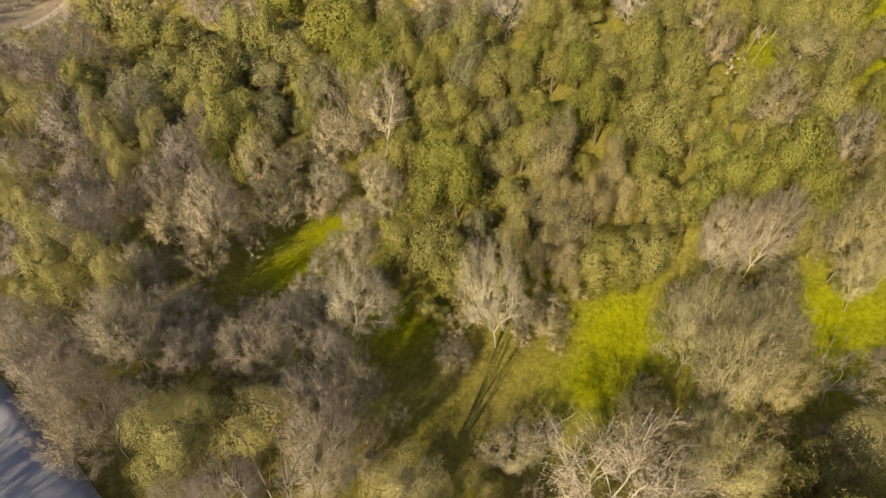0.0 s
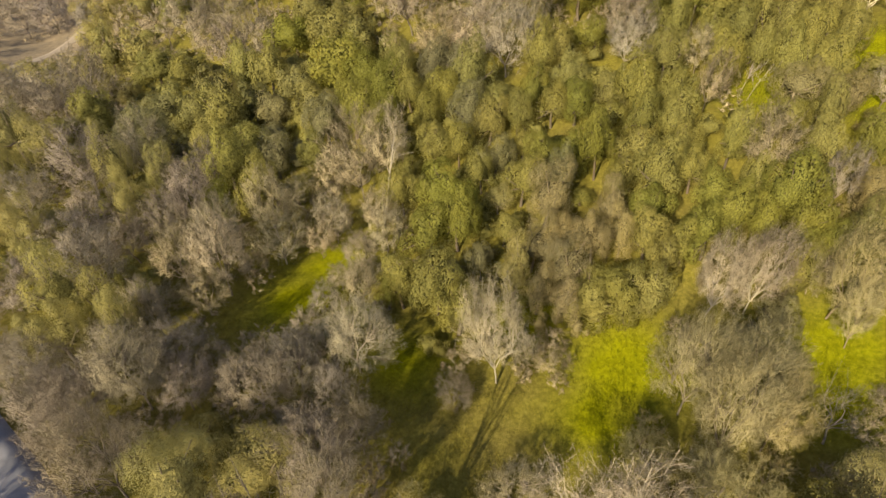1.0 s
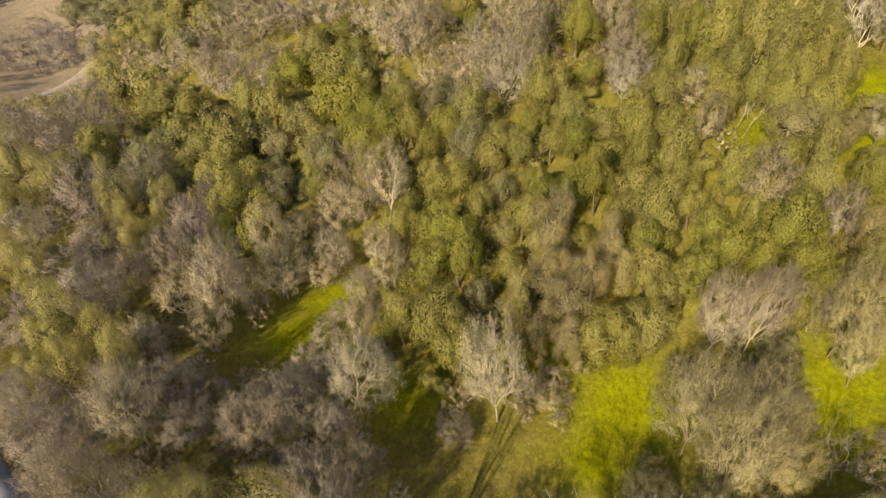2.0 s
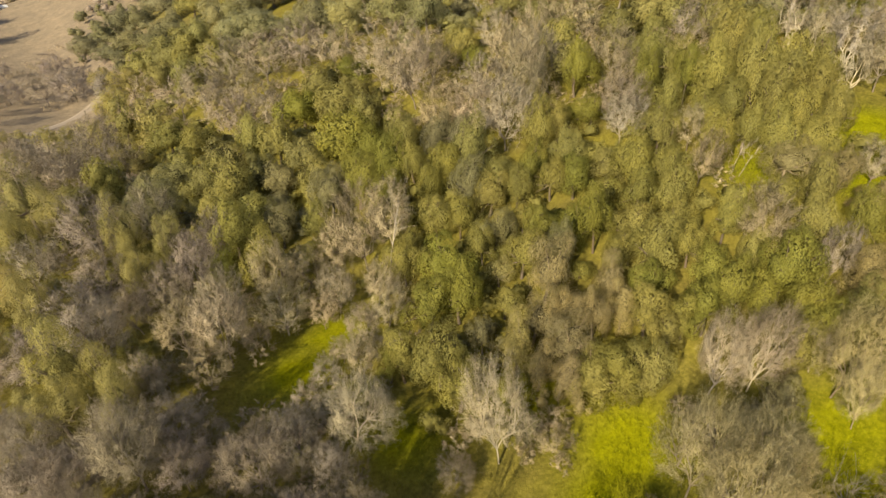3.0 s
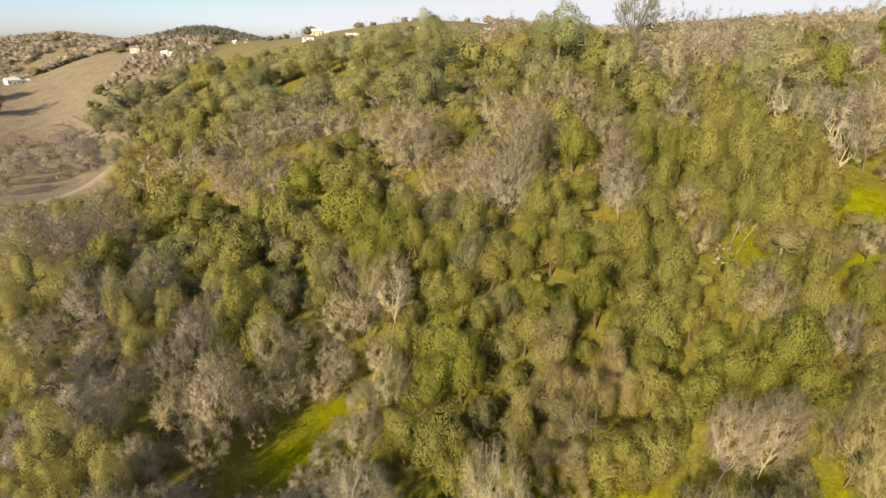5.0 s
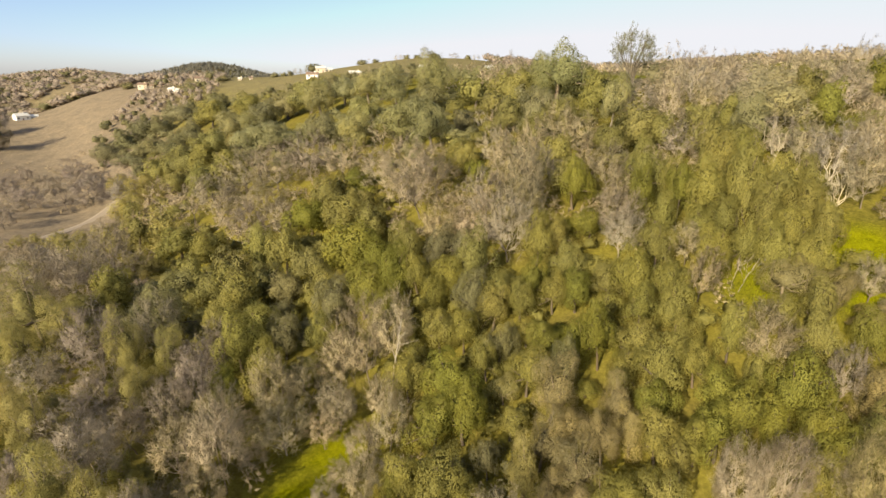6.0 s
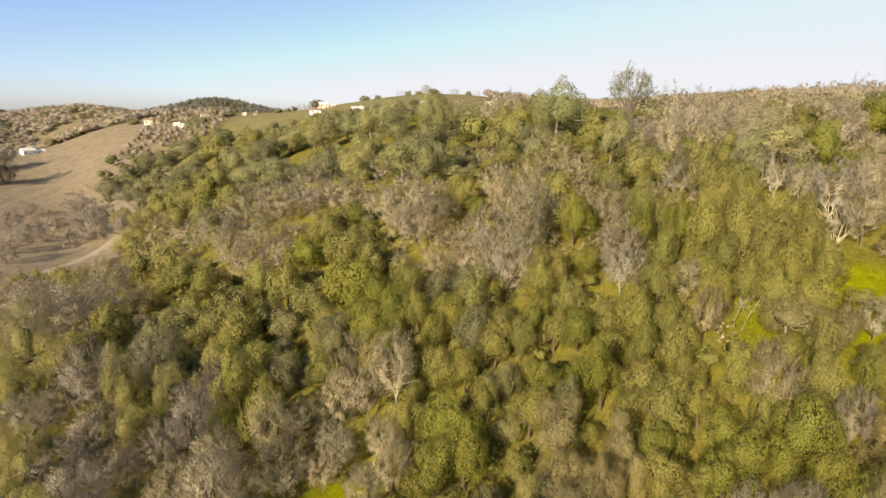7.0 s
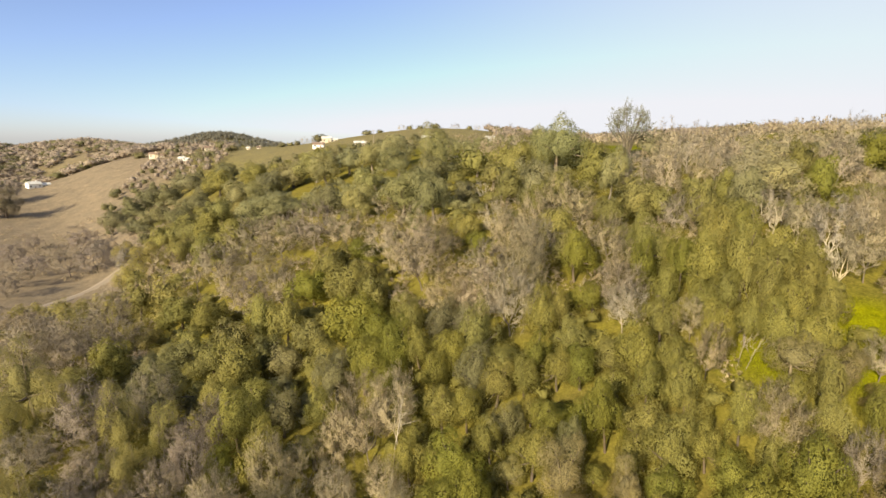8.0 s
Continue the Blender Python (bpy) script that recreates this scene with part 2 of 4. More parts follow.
CORE = bmesh.new()
bmesh.ops.create_icosphere(CORE, subdivisions=3, radius=1)
CORE_V = np.array([v.co[:] for v in CORE.verts])
CORE_F = np.array([[v.index for v in f.verts] for f in CORE.faces])
CORE.free()
SMALL = bmesh.new()
bmesh.ops.create_icosphere(SMALL, subdivisions=2, radius=1)
SMALL_V = np.array([v.co[:] for v in SMALL.verts])
SMALL_F = np.array([[v.index for v in f.verts] for f in SMALL.faces])
SMALL.free()


def leafy(seed, clumps, leaves, size, fine=True, flat=0.9, loose=0.13, core=0.62, long=1.0, lumps=1.0):
    """An evergreen crown: billows of clumps clothed in leaves round an inner mass coloured darker as shade. Eight
    metres across and nine tall.
    """
    rng = np.random.default_rng(seed)
    mid = np.array((0, 0, 3.9))
    lobes = max(7, clumps // 11)
    k = np.arange(lobes)
    up = 1 - 1.55 * (k + rng.uniform(0.1, 0.9, lobes)) / lobes
    an = k * 2.4 + rng.normal(0, 0.35, lobes)
    d = np.stack([np.sqrt(1 - up * up) * np.cos(an), np.sqrt(1 - up * up) * np.sin(an), up], 1)
    lie = rng.uniform(0.82, 1.18)
    big = mid + d * rng.uniform(0.36, 0.8, lobes)[:, None] * np.array((4.0 * lie, 4.0 / lie, 4.9 * flat))
    wide = rng.uniform(0.95, 1.65, lobes) * lumps * max(1.0, (9 / lobes) ** 0.5)
    big, wide = np.concatenate([big, mid[None]]), np.append(wide, 1.9)
    of = rng.choice(len(big), clumps, p=wide ** 2 / (wide ** 2).sum())
    d = unit(rng.normal(size=(clumps, 3)) + 0.6 * unit(big[of] - mid + 1e-3) + np.array((0, 0, 0.3)))
    pos = big[of] + d * (wide[of] * rng.uniform(0.7, 1.05, clumps))[:, None] * (1.0, 1.0, 1.05)
    rad = rng.uniform(0.32, 0.72, clumps) * max(1.0, (40 / clumps) ** 0.33)
    pos, rad = np.concatenate([pos, big]), np.concatenate([rad, wide])
    heart = np.concatenate([big[of], big])
    cv, cf = (CORE_V, CORE_F) if fine else (SMALL_V, SMALL_F)
    reach = np.zeros(len(cv))
    for p, r in zip(pos, rad):
        o = p - mid
        b = cv @ o
        disc = b * b - (o @ o - r * r)
        reach = np.maximum(reach, np.where(disc > 0, b + np.sqrt(np.maximum(disc, 0)), 0))
    reach = np.maximum(reach, 1.4)
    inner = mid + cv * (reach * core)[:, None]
    which = rng.choice(len(pos), leaves, p=rad ** 2 / (rad ** 2).sum())
    n = unit(rng.normal(size=(leaves, 3)) + 0.5 * unit(pos[which] - mid + 1e-3))
    c = pos[which] + n * (rad[which] * (1 + rng.normal(0, loose, leaves)))[:, None]
    hid = np.zeros(leaves, bool)
    for k, (p, r) in enumerate(zip(pos, rad)):
        hid |= (np.linalg.norm(c - p, axis=1) < r * 0.78) & (which != k)
    c, n, which = c[~hid], n[~hid], which[~hid]
    spray = rng.random(len(c)) < 0.45
    out = unit(n + np.array((0, 0, 0.5)))
    c[spray] += out[spray] * size * rng.uniform(0.0, 1.2, (int(spray.sum()), 1))
    soft = unit(0.5 * n + 0.55 * unit(c - heart[which] + 1e-3) + 0.25 * unit(c - mid) + 0.12 * rng.normal(size=n.shape))
    n = unit(soft + np.where(spray[:, None], 0.4, 0.25) * rng.normal(size=n.shape))
    v, f = blades(c, n, size, rng, long)
    leaf = facing(v, soft), f
    stem = []
    top = np.array((rng.normal(0, 0.3), rng.normal(0, 0.3), 3.2))
    foot = np.array((0, 0, -0.5))
    stem.append(tube(foot, top * (1, 1, 0.5), 0.34, 0.26, 7))
    stem.append(tube(top * (1, 1, 0.5), top, 0.26, 0.2, 6))
    for p in pos[:: max(1, len(pos) // 9)]:
        knee = top + (p - top) * 0.5 + rng.normal(0, 0.2, 3)
        stem += [tube(top, knee, 0.14, 0.09, 5), tube(knee, p, 0.09, 0.04, 4)]
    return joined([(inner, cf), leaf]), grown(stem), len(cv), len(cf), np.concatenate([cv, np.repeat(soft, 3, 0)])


def leafless(seed, sprays, twigs, width, length, limb=1.0, spread=1.0, ragged=0.3, twist=1.25):
    """A bare oak: limbs that fork out of a short trunk to sprays of fine twigs all over an uneven dome. Eight metres across and nine tall."""
    rng = np.random.default_rng(seed)
    crotch = np.array((rng.normal(0, 0.2), rng.normal(0, 0.2), rng.uniform(1.2, 2.0)))
    k = np.arange(sprays)
    up = 1 - 1.8 * (k + rng.uniform(0, 1, sprays)) / sprays
    an = k * 2.4 + rng.normal(0, 0.3, sprays)
    d = np.stack([np.sqrt(1 - up * up) * np.cos(an), np.sqrt(1 - up * up) * np.sin(an), up], 1)
    lobes = unit(rng.normal(size=(9, 3)) + (0, 0, 0.5))
    reach = 1 - ragged + 1.2 * ragged * np.clip((d @ lobes.T).max(1), 0, 1) ** 4
    tip = (0, 0, 4.5) + d * (reach * rng.uniform(0.3, 1.0, sprays) ** 0.5)[:, None] * (4.0 * spread, 4.0 * spread, 4.4)
    count = int(rng.integers(6, 9))
    an = np.arange(count) * 2 * math.pi / count + rng.normal(0, 0.3, count)
    lean = rng.uniform(0.25, 1.3, count)
    mains = unit(np.stack([np.cos(an) * lean, np.sin(an) * lean, np.ones(count)], 1))
    of = (unit(tip - crotch) @ mains.T).argmax(1)
    wood, fine = [tube(np.array((0, 0, -0.5)), crotch * (0.4, 0.4, 0.5), 0.21 * limb, 0.18 * limb, 7), tube(crotch * (0.4, 0.4, 0.5), crotch, 0.18 * limb, 0.15 * limb, 6)], []
    knees = np.zeros((sprays, 3))
    for m in range(count):
        own = np.flatnonzero(of == m)
        if not len(own):
            continue
        node = crotch + mains[m] * np.linalg.norm(tip[own] - crotch, axis=1).mean() * 0.5 + rng.normal(0, 0.15, 3)
        bend = (crotch + node) / 2 + rng.normal(0, 0.16 * twist, 3)
        wood += [tube(crotch, bend, 0.125 * limb, 0.1 * limb, 5), tube(bend, node, 0.1 * limb, 0.075 * limb, 5)]
        heads = own[rng.permutation(len(own))[: max(1, len(own) // 7)]]
        which = np.linalg.norm(tip[own][:, None] - tip[heads][None], axis=2).argmin(1)
        for h in range(len(heads)):
            kin = own[which == h]
            if not len(kin):
                continue
            fork = node + (tip[kin].mean(0) - node) * 0.55 + rng.normal(0, 0.18 * twist, 3)
            bend = (node + fork) / 2 + rng.normal(0, 0.12 * twist, 3)
            wood += [tube(node, bend, 0.07 * limb, 0.055 * limb, 4), tube(bend, fork, 0.055 * limb, 0.04 * limb, 4)]
            for q in kin:
                knees[q] = fork + (tip[q] - fork) * 0.5 + rng.normal(0, 0.16 * twist, 3)
                fine += [tube(fork, knees[q], 0.034 * limb, 0.02 * limb, 3), tube(knees[q], tip[q], 0.02 * limb, 0.009, 3)]
    which = rng.integers(0, sprays, twigs)
    c = knees[which] + (tip - knees)[which] * rng.uniform(0.0, 1.1, (twigs, 1)) + rng.normal(0, 0.16, (twigs, 3))
    dr = unit(0.7 * unit(tip - crotch)[which] + np.array((0, 0, 0.15)) + rng.normal(0, 0.72, (twigs, 3)))
    ln = (length * rng.uniform(0.4, 1.3, twigs))[:, None]
    s = unit(np.cross(dr, rng.normal(size=dr.shape))) * width * rng.uniform(0.5, 1.4, (twigs, 1))
    tw = np.stack([c - s, c + s, c + dr * ln], 1).reshape(-1, 3)
    soft = unit(unit(c - (0, 0, 2.6)) + 0.3 * rng.normal(size=c.shape))
    tw = facing(tw, soft)
    limbs = joined(fine)
    crown = joined([limbs, (tw, np.arange(len(tw)).reshape(-1, 3))])
    stem = grown(wood)
    # bring every tree to one width and height
    big = np.concatenate([crown[0], stem[0]])
    w = np.percentile(np.linalg.norm(big[:, :2], axis=1), 93) / 4.0
    h = np.percentile(big[:, 2], 99.5) / 9.0
    fit = np.array((1 / w, 1 / w, 1 / h))
    ln = np.zeros(limbs[0].shape)
    q = limbs[0][limbs[1]]
    fn = np.cross(q[:, 1] - q[:, 0], q[:, 2] - q[:, 0])
    for k in range(3):
        np.add.at(ln, limbs[1][:, k], fn)
    return (crown[0] * fit, crown[1]), (stem[0] * fit, stem[1]), np.concatenate([unit(ln), np.repeat(soft, 3, 0)])


def umbrella(seed, leaves, size):
    """A tall tree whose stems fan out from the base to an open, rounded crown of leaf tufts. Eight metres across and nine tall."""
    rng = np.random.default_rng(seed)
    wood, tips = [], []
    for k in range(34):
        up = 0.9 - 1.25 * (k + 0.5) / 34
        a, r = k * 2.4 + rng.normal(0, 0.2), 3.8 * math.sqrt(1 - up * up) * rng.uniform(0.85, 1.0)
        tip = np.array((math.cos(a) * r, math.sin(a) * r, 5.5 + 3.1 * up))
        fork = np.array((tip[0] * 0.25, tip[1] * 0.25, 3.4 + rng.normal(0, 0.3)))
        wood += [tube(np.array((tip[0] * 0.03, tip[1] * 0.03, -0.5)), fork, 0.07, 0.055, 5), tube(fork, tip, 0.055, 0.02, 4)]
        for _ in range(9):
            low = fork + (tip - fork) * rng.uniform(0.7, 1.0)
            end = low + rng.normal(0, 0.45, 3) + (0, 0, 0.3)
            wood.append(tube(low, end, 0.035, 0.012, 3))
            tips.append(end)
    tips = np.array(tips)
    pick = rng.choice(len(tips), leaves)
    leaf = blades(tips[pick] + rng.normal(0, 0.17, (leaves, 3)), unit(rng.normal(size=(leaves, 3))), size, rng)
    return leaf, grown(wood)


def fan(seed, twigs, width, length):
    """A tall bare tree: two stems from one foot, each parting high up into straight limbs that spread like a fan. Eight metres across and nine tall."""
    rng = np.random.default_rng(seed)
    wood, tips = [], []
    for side in (-1, 1):
        low = np.array((side * 0.12, 0, -0.5))
        fork = np.array((side * 0.55, rng.normal(0, 0.15), 3.4 + 0.4 * side))
        wood += [tube(low, fork, 0.15, 0.11, 6)]
        for k in range(4):
            an, r = side * 0.3 + (k - 1.5) * 0.95 + (0 if side > 0 else math.pi), rng.uniform(1.6, 3.4)
            end = np.array((math.cos(an) * r, math.sin(an) * r, rng.uniform(7.6, 9.0)))
            mid = fork + (end - fork) * 0.5 + rng.normal(0, 0.15, 3) + (0, 0, 0.25)
            wood += [tube(fork, mid, 0.085, 0.06, 5), tube(mid, end, 0.06, 0.025, 4)]
            for _ in range(7):
                u = rng.uniform(0.1, 1.0)
                a = mid + (end - mid) * u
                b = a + unit((end - fork)[None])[0] * 0.9 + rng.normal(0, 0.5, 3)
                wood.append(tube(a, b, 0.03, 0.012, 3))
                tips.append((a, b))
    pick = rng.integers(0, len(tips), twigs)
    a, b = (np.array([t[q] for t in tips])[pick] for q in (0, 1))
    c = a + (b - a) * rng.uniform(0.1, 1.0, (twigs, 1))
    dr = unit(unit(b - a) + rng.normal(0, 0.5, (twigs, 3)))
    s = unit(np.cross(dr, rng.normal(size=dr.shape))) * width
    tw = np.stack([c - s, c + s, c + dr * length * rng.uniform(0.4, 1.2, (twigs, 1))], 1).reshape(-1, 3)
    soft = unit(c - (0, 0, 3.0))
    return (facing(tw, soft), np.arange(len(tw)).reshape(-1, 3)), grown(wood), np.repeat(soft, 3, 0)


# how fine a tree is built: (clumps, leaves, leaf size), (sprays, twigs, half a twig's width, twig length)
FINE = {
    "near": ((125, 18000, 0.13), (280, 15000, 0.0095, 0.45)),
    "mid": ((90, 14000, 0.145), (130, 5000, 0.018, 0.7)),
    "back": ((64, 6200, 0.245), (80, 2500, 0.026, 0.85)),
    "fill": ((34, 1350, 0.40), (40, 950, 0.045, 1.0)),
    "far": ((28, 850, 0.52), (28, 1100, 0.038, 0.55)),
    "brush": ((10, 260, 0.7), (12, 160, 0.1, 1.3)),
    "faint": ((14, 240, 0.9), (14, 300, 0.085, 1.0)),
    "speck": ((9, 110, 0.95), (8, 80, 0.2, 1.4)),
}
SHAPES = {}


def shape(band, kind, k):
    """The crown and stem meshes of one kind of tree, made once."""
    key = (band, kind, k)
    if key not in SHAPES:
        (cl, lv, sz), (fk, tw, wd, ln) = FINE[band]
        seed = 100 * k + {"oak": 1, "thin": 2, "bare": 3, "pine": 4, "airy": 6, "stark": 7, "fan": 8, "bleached": 9}[kind]
        whole = band == "near"
        cv = cf = 0
        soft = None
        if kind == "oak":
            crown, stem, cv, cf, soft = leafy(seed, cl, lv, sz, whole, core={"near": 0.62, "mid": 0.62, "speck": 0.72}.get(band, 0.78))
        elif kind == "pine":
            crown, stem, cv, cf, soft = leafy(seed, int(cl * 0.9), int(lv * 1.5), sz * 0.62, whole, 1.1, 0.24, 0.62, 1.9)
        elif kind == "thin":
            crown, stem, cv, cf, soft = leafy(seed, int(cl * 0.9), int(lv * (2.3 if band == "near" else 1.5)), sz * (0.55 if band == "near" else 0.75), whole, 1.0, 0.2, 0.55)
        elif kind == "bleached":
            crown, stem, soft = leafless(seed, 260 if band == "near" else 36, int(tw * (0.7 if band == "near" else 0.55)), wd, ln * 0.8, 0.36 if band == "near" else 0.7, 1.0, 0.45, 2.2)
        elif kind == "stark":
            crown, stem, soft = leafless(seed, 60, int(tw * 0.06), wd, ln, 0.55, 0.8, 0.4)
        elif kind == "fan":
            crown, stem, soft = fan(seed, int(tw * 0.12), wd, ln)
        elif kind == "airy":
            crown, stem = umbrella(seed, int(lv * 0.5), sz * 0.8)
        else:
            crown, stem, soft = leafless(seed, fk, tw, wd, ln, 0.5)
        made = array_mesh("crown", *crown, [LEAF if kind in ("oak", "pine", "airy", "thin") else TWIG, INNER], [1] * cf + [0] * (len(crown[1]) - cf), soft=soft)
        SHAPES[key] = (crown, stem, made, array_mesh("trunk", *stem, [BARK]), cv, soft)
    return SHAPES[key]


# tone: kind of tree, colour of its crown, colour of its wood, name, label
TONES = {
    "olive": ("oak", (0.31, 0.281, 0.083), (0.13, 0.10, 0.07), "live_oak", "olive green evergreen oak with a dense clumped crown"),
    "bright": ("oak", (0.262, 0.25, 0.052), (0.13, 0.10, 0.07), "live_oak", "bright yellow-green evergreen oak in full leaf"),
    "low": ("oak", (0.304, 0.290, 0.017), (0.13, 0.10, 0.07), "shrub", "low bright green shrub on the grassy slope"),
    # olive with distance haze put into the colour
    "sage": ("oak", (0.295, 0.268, 0.09), (0.13, 0.10, 0.07), "live_oak", "evergreen oak on the upper slope, its olive muted as if by haze"),
    "dark": ("oak", (0.25, 0.231, 0.118), (0.12, 0.10, 0.08), "live_oak", "dark grey-green evergreen oak among bare trees"),
    "tan": ("thin", (0.35, 0.304, 0.112), (0.20, 0.16, 0.11), "budding_oak", "yellowish tan oak just coming into leaf"),
    "straw": ("thin", (0.511, 0.442, 0.221), (0.26, 0.21, 0.15), "budding_oak", "straw-coloured thin-leaved tree at the meadow's edge"),
    "grey": ("bare", (0.40, 0.332, 0.222), (0.18, 0.145, 0.11), "bare_oak", "leafless grey-brown oak with a haze of fine twigs"),
    "mauve": ("bare", (0.315, 0.262, 0.195), (0.17, 0.14, 0.11), "bare_oak", "leafless mauve-brown oak with a soft haze of twigs"),
    "fawn": ("bare", (0.395, 0.335, 0.17), (0.2, 0.16, 0.11), "bare_oak", "leafless fawn-coloured oak with dense fine twigs by the meadow"),
    "blond": ("bare", (0.425, 0.352, 0.24), (0.4, 0.34, 0.26), "bare_oak", "leafless blond oak in full sun above the meadow"),
    "pale": ("bare", (0.44, 0.372, 0.26), (0.38, 0.32, 0.25), "bare_oak", "leafless pale grey oak lit by low sun"),
    "white": ("bleached", (0.46, 0.39, 0.285), (0.46, 0.4, 0.31), "bare_oak", "leafless oak with bleached white twisting limbs"),
    "brown": ("thin", (0.36, 0.30, 0.145), (0.20, 0.16, 0.11), "budding_oak", "brownish oak with thin young leaves above the meadow"),
    "umber": ("thin", (0.2, 0.165, 0.105), (0.15, 0.12, 0.09), "budding_oak", "broad dark brown oak standing alone on dry pasture"),
    "dusk": ("bare", (0.31, 0.258, 0.212), (0.15, 0.12, 0.095), "bare_oak", "dark brown leafless oak on the dry pasture"),
    # far haze is painted into this grey-brown tone
    "conifer": ("pine", (0.26, 0.245, 0.2), (0.12, 0.10, 0.09), "conifer", "conifer on a distant mountain, coloured grey-brown as if by haze"),
    "fork": ("stark", (0.30, 0.25, 0.18), (0.24, 0.2, 0.15), "bare_oak", "leafless oak with pale forked limbs over shaded grass"),
    "stark": ("fan", (0.25, 0.20, 0.15), (0.25, 0.2, 0.15), "bare_oak", "tall leafless oak with few twigs beside the meadow"),
    "pine": ("pine", (0.34, 0.32, 0.155), (0.22, 0.18, 0.14), "grey_pine", "wispy grey-green foothill pine above the oaks"),
    "wan": ("pine", (0.44, 0.395, 0.23), (0.3, 0.26, 0.2), "grey_pine", "wide pale straw-grey pine among bare brush"),
    "ridge": ("oak", (0.33, 0.325, 0.155), (0.22, 0.18, 0.14), "grey_pine", "broad dense grey-green pine on the skyline of the ridge"),
    "crest": ("airy", (0.26, 0.265, 0.185), (0.15, 0.13, 0.11), "grey_pine", "tall grey-green tree standing against the sky on the ridge"),
}
GROUPS = {"live_oak": "evergreen oaks on the hillside", "bare_oak": "leafless oaks on the hillside", "budding_oak": "oaks coming into leaf", "grey_pine": "pines of the upper slope", "shrub": "shrubs of the slope"}
STANDING = []
DICE = random.Random(7)


def tree(band, tone, x, y, wide, tall, sink=0.1):
    kind, leaf, wood, name, label = TONES[tone]
    if kind in ("oak", "thin") and band in ("near", "mid", "back"):
        sink, tall = sink + 0.08 * tall, tall * 1.06
    _, _, crown, stem, _, _ = shape(band, kind, DICE.randrange(5))
    turn = DICE.uniform(0, 360)
    thing = new(name)
    thing.matrix_basis = Matrix.Translation((x, y, ground_z(x, y) - sink)) @ pose(0, 0, 0, DICE.uniform(-7, 7), DICE.uniform(-7, 7), turn) @ Matrix.Diagonal((wide / 8 * DICE.uniform(0.95, 1.3), wide / 8 * DICE.uniform(0.85, 1.15), tall / 9 * (DICE.uniform(0.88, 1.3) if y < 130 else DICE.uniform(0.88, 1.06)), 1))
    tagged(thing, label, "tree" if name != "shrub" else "shrub", GROUPS[name])
    for part_name, me, col in (("trunk", stem, wood), ("crown", crown, leaf)):
        ob = new(part_name, me)
        ob.parent = thing
        j = DICE.uniform(0.88, 1.12)
        ob.color = (col[0] * j * DICE.uniform(0.97, 1.03), col[1] * j, col[2] * j * DICE.uniform(0.9, 1.1), 1)
    STANDING.append((x, y, wide, tone))


def snag(base, way, tall, seed):
    """A dead tree: one pale leaning stem that forks near its top."""
    rng = np.random.default_rng(seed)
    thing = new("dead_tree")
    thing.matrix_basis = Matrix.Translation((base[0], base[1], ground_z(*base) - 0.2))
    tagged(thing, "pale leaning dead tree that stands out of the oaks", "tree")
    way = np.array(way, float)
    knee = way * tall * 0.5 + rng.normal(0, 0.25, 3)
    top = way * tall
    pieces = [("trunk", [tube(np.zeros(3), knee, 0.012 * tall, 0.009 * tall, 8), tube(knee, top, 0.009 * tall, 0.03, 7)])]
    for k in range(7):
        a = knee + (top - knee) * rng.uniform(0.15, 0.95)
        d = unit((way + rng.normal(0, 0.5, 3))[None])[0] * rng.uniform(1.5, 3.2)
        m = a + d * 0.5 + rng.normal(0, 0.15, 3)
        thick = 0.0033 * tall
        limb = [tube(a, m, thick, thick * 0.7, 5), tube(m, a + d, thick * 0.7, 0.008, 4)]
        for _ in range(5):
            q = a + d * rng.uniform(0.4, 1.0)
            limb.append(tube(q, q + unit((d + rng.normal(0, 1.0, 3))[None])[0] * rng.uniform(0.5, 1.2), 0.022, 0.008, 3))
        pieces.append(("limb", limb))
    for name, bits in pieces:
        ob = new(name, array_mesh(name, *grown(bits), [BARK]))
        ob.parent, ob.color = thing, (0.37, 0.315, 0.23, 1)


def grove(band, tone, trees, sink=0.1):
    for x, y, wide, tall in trees:
        tree(band, tone, x, y, wide, tall, sink)


# round the meadow
grove("near", "pale", [(5.6, 39.8, 5.9, 12.2), (-9.3, 42.5, 7.1, 9.0), (37.7, 44.8, 3.5, 6.4)])
grove("near", "fawn", [(22.5, 34.6, 6.9, 10.3), (28.2, 35.2, 7.3, 11.0), (24.1, 29.9, 7.4, 11.5), (28.5, 30.6, 5.0, 7.9), (23.2, 24.0, 5.9, 7.4)])
grove("near", "mauve", [(-16.5, 21.6, 6.5, 6.5), (-10.4, 27.5, 6.8, 9.0), (-15.3, 39.9, 7.1, 8.4), (-18.6, 37.0, 6.3, 8.3), (-7.4, 31.6, 4.4, 7.6), (-9.0, 22.6, 5.6, 8.6), (-27.4, 26.6, 6.7, 10.2), (-34.0, 30.3, 4.7, 6.2), (-30.1, 36.7, 6.3, 9.2), (-35.1, 34.7, 6.1, 7.7), (-43.8, 40.2, 5.4, 6.7), (-38.8, 34.1, 5.0, 8.2), (-25.7, 36.7, 5.2, 6.9), (-20.4, 21.6, 4.6, 4.2), (-35.3, 41.4, 4.4, 6.2), (-11.1, 37.3, 3.5, 6.5)])
grove("near", "fawn", [(21.8, 27.6, 3.4, 5.6), (31.7, 34.3, 3.2, 5.6), (38.5, 42.1, 6.1, 9.9), (39.0, 39.0, 4.2, 6.7)])
grove("near", "mauve", [(-29.7, 43.6, 5.6, 6.9)])
grove("near", "blond", [(31.3, 43.9, 5.4, 9.4), (27.6, 44.2, 4.8, 8.4)])
grove("near", "white", [(12.8, 21.8, 12.4, 10.8)])
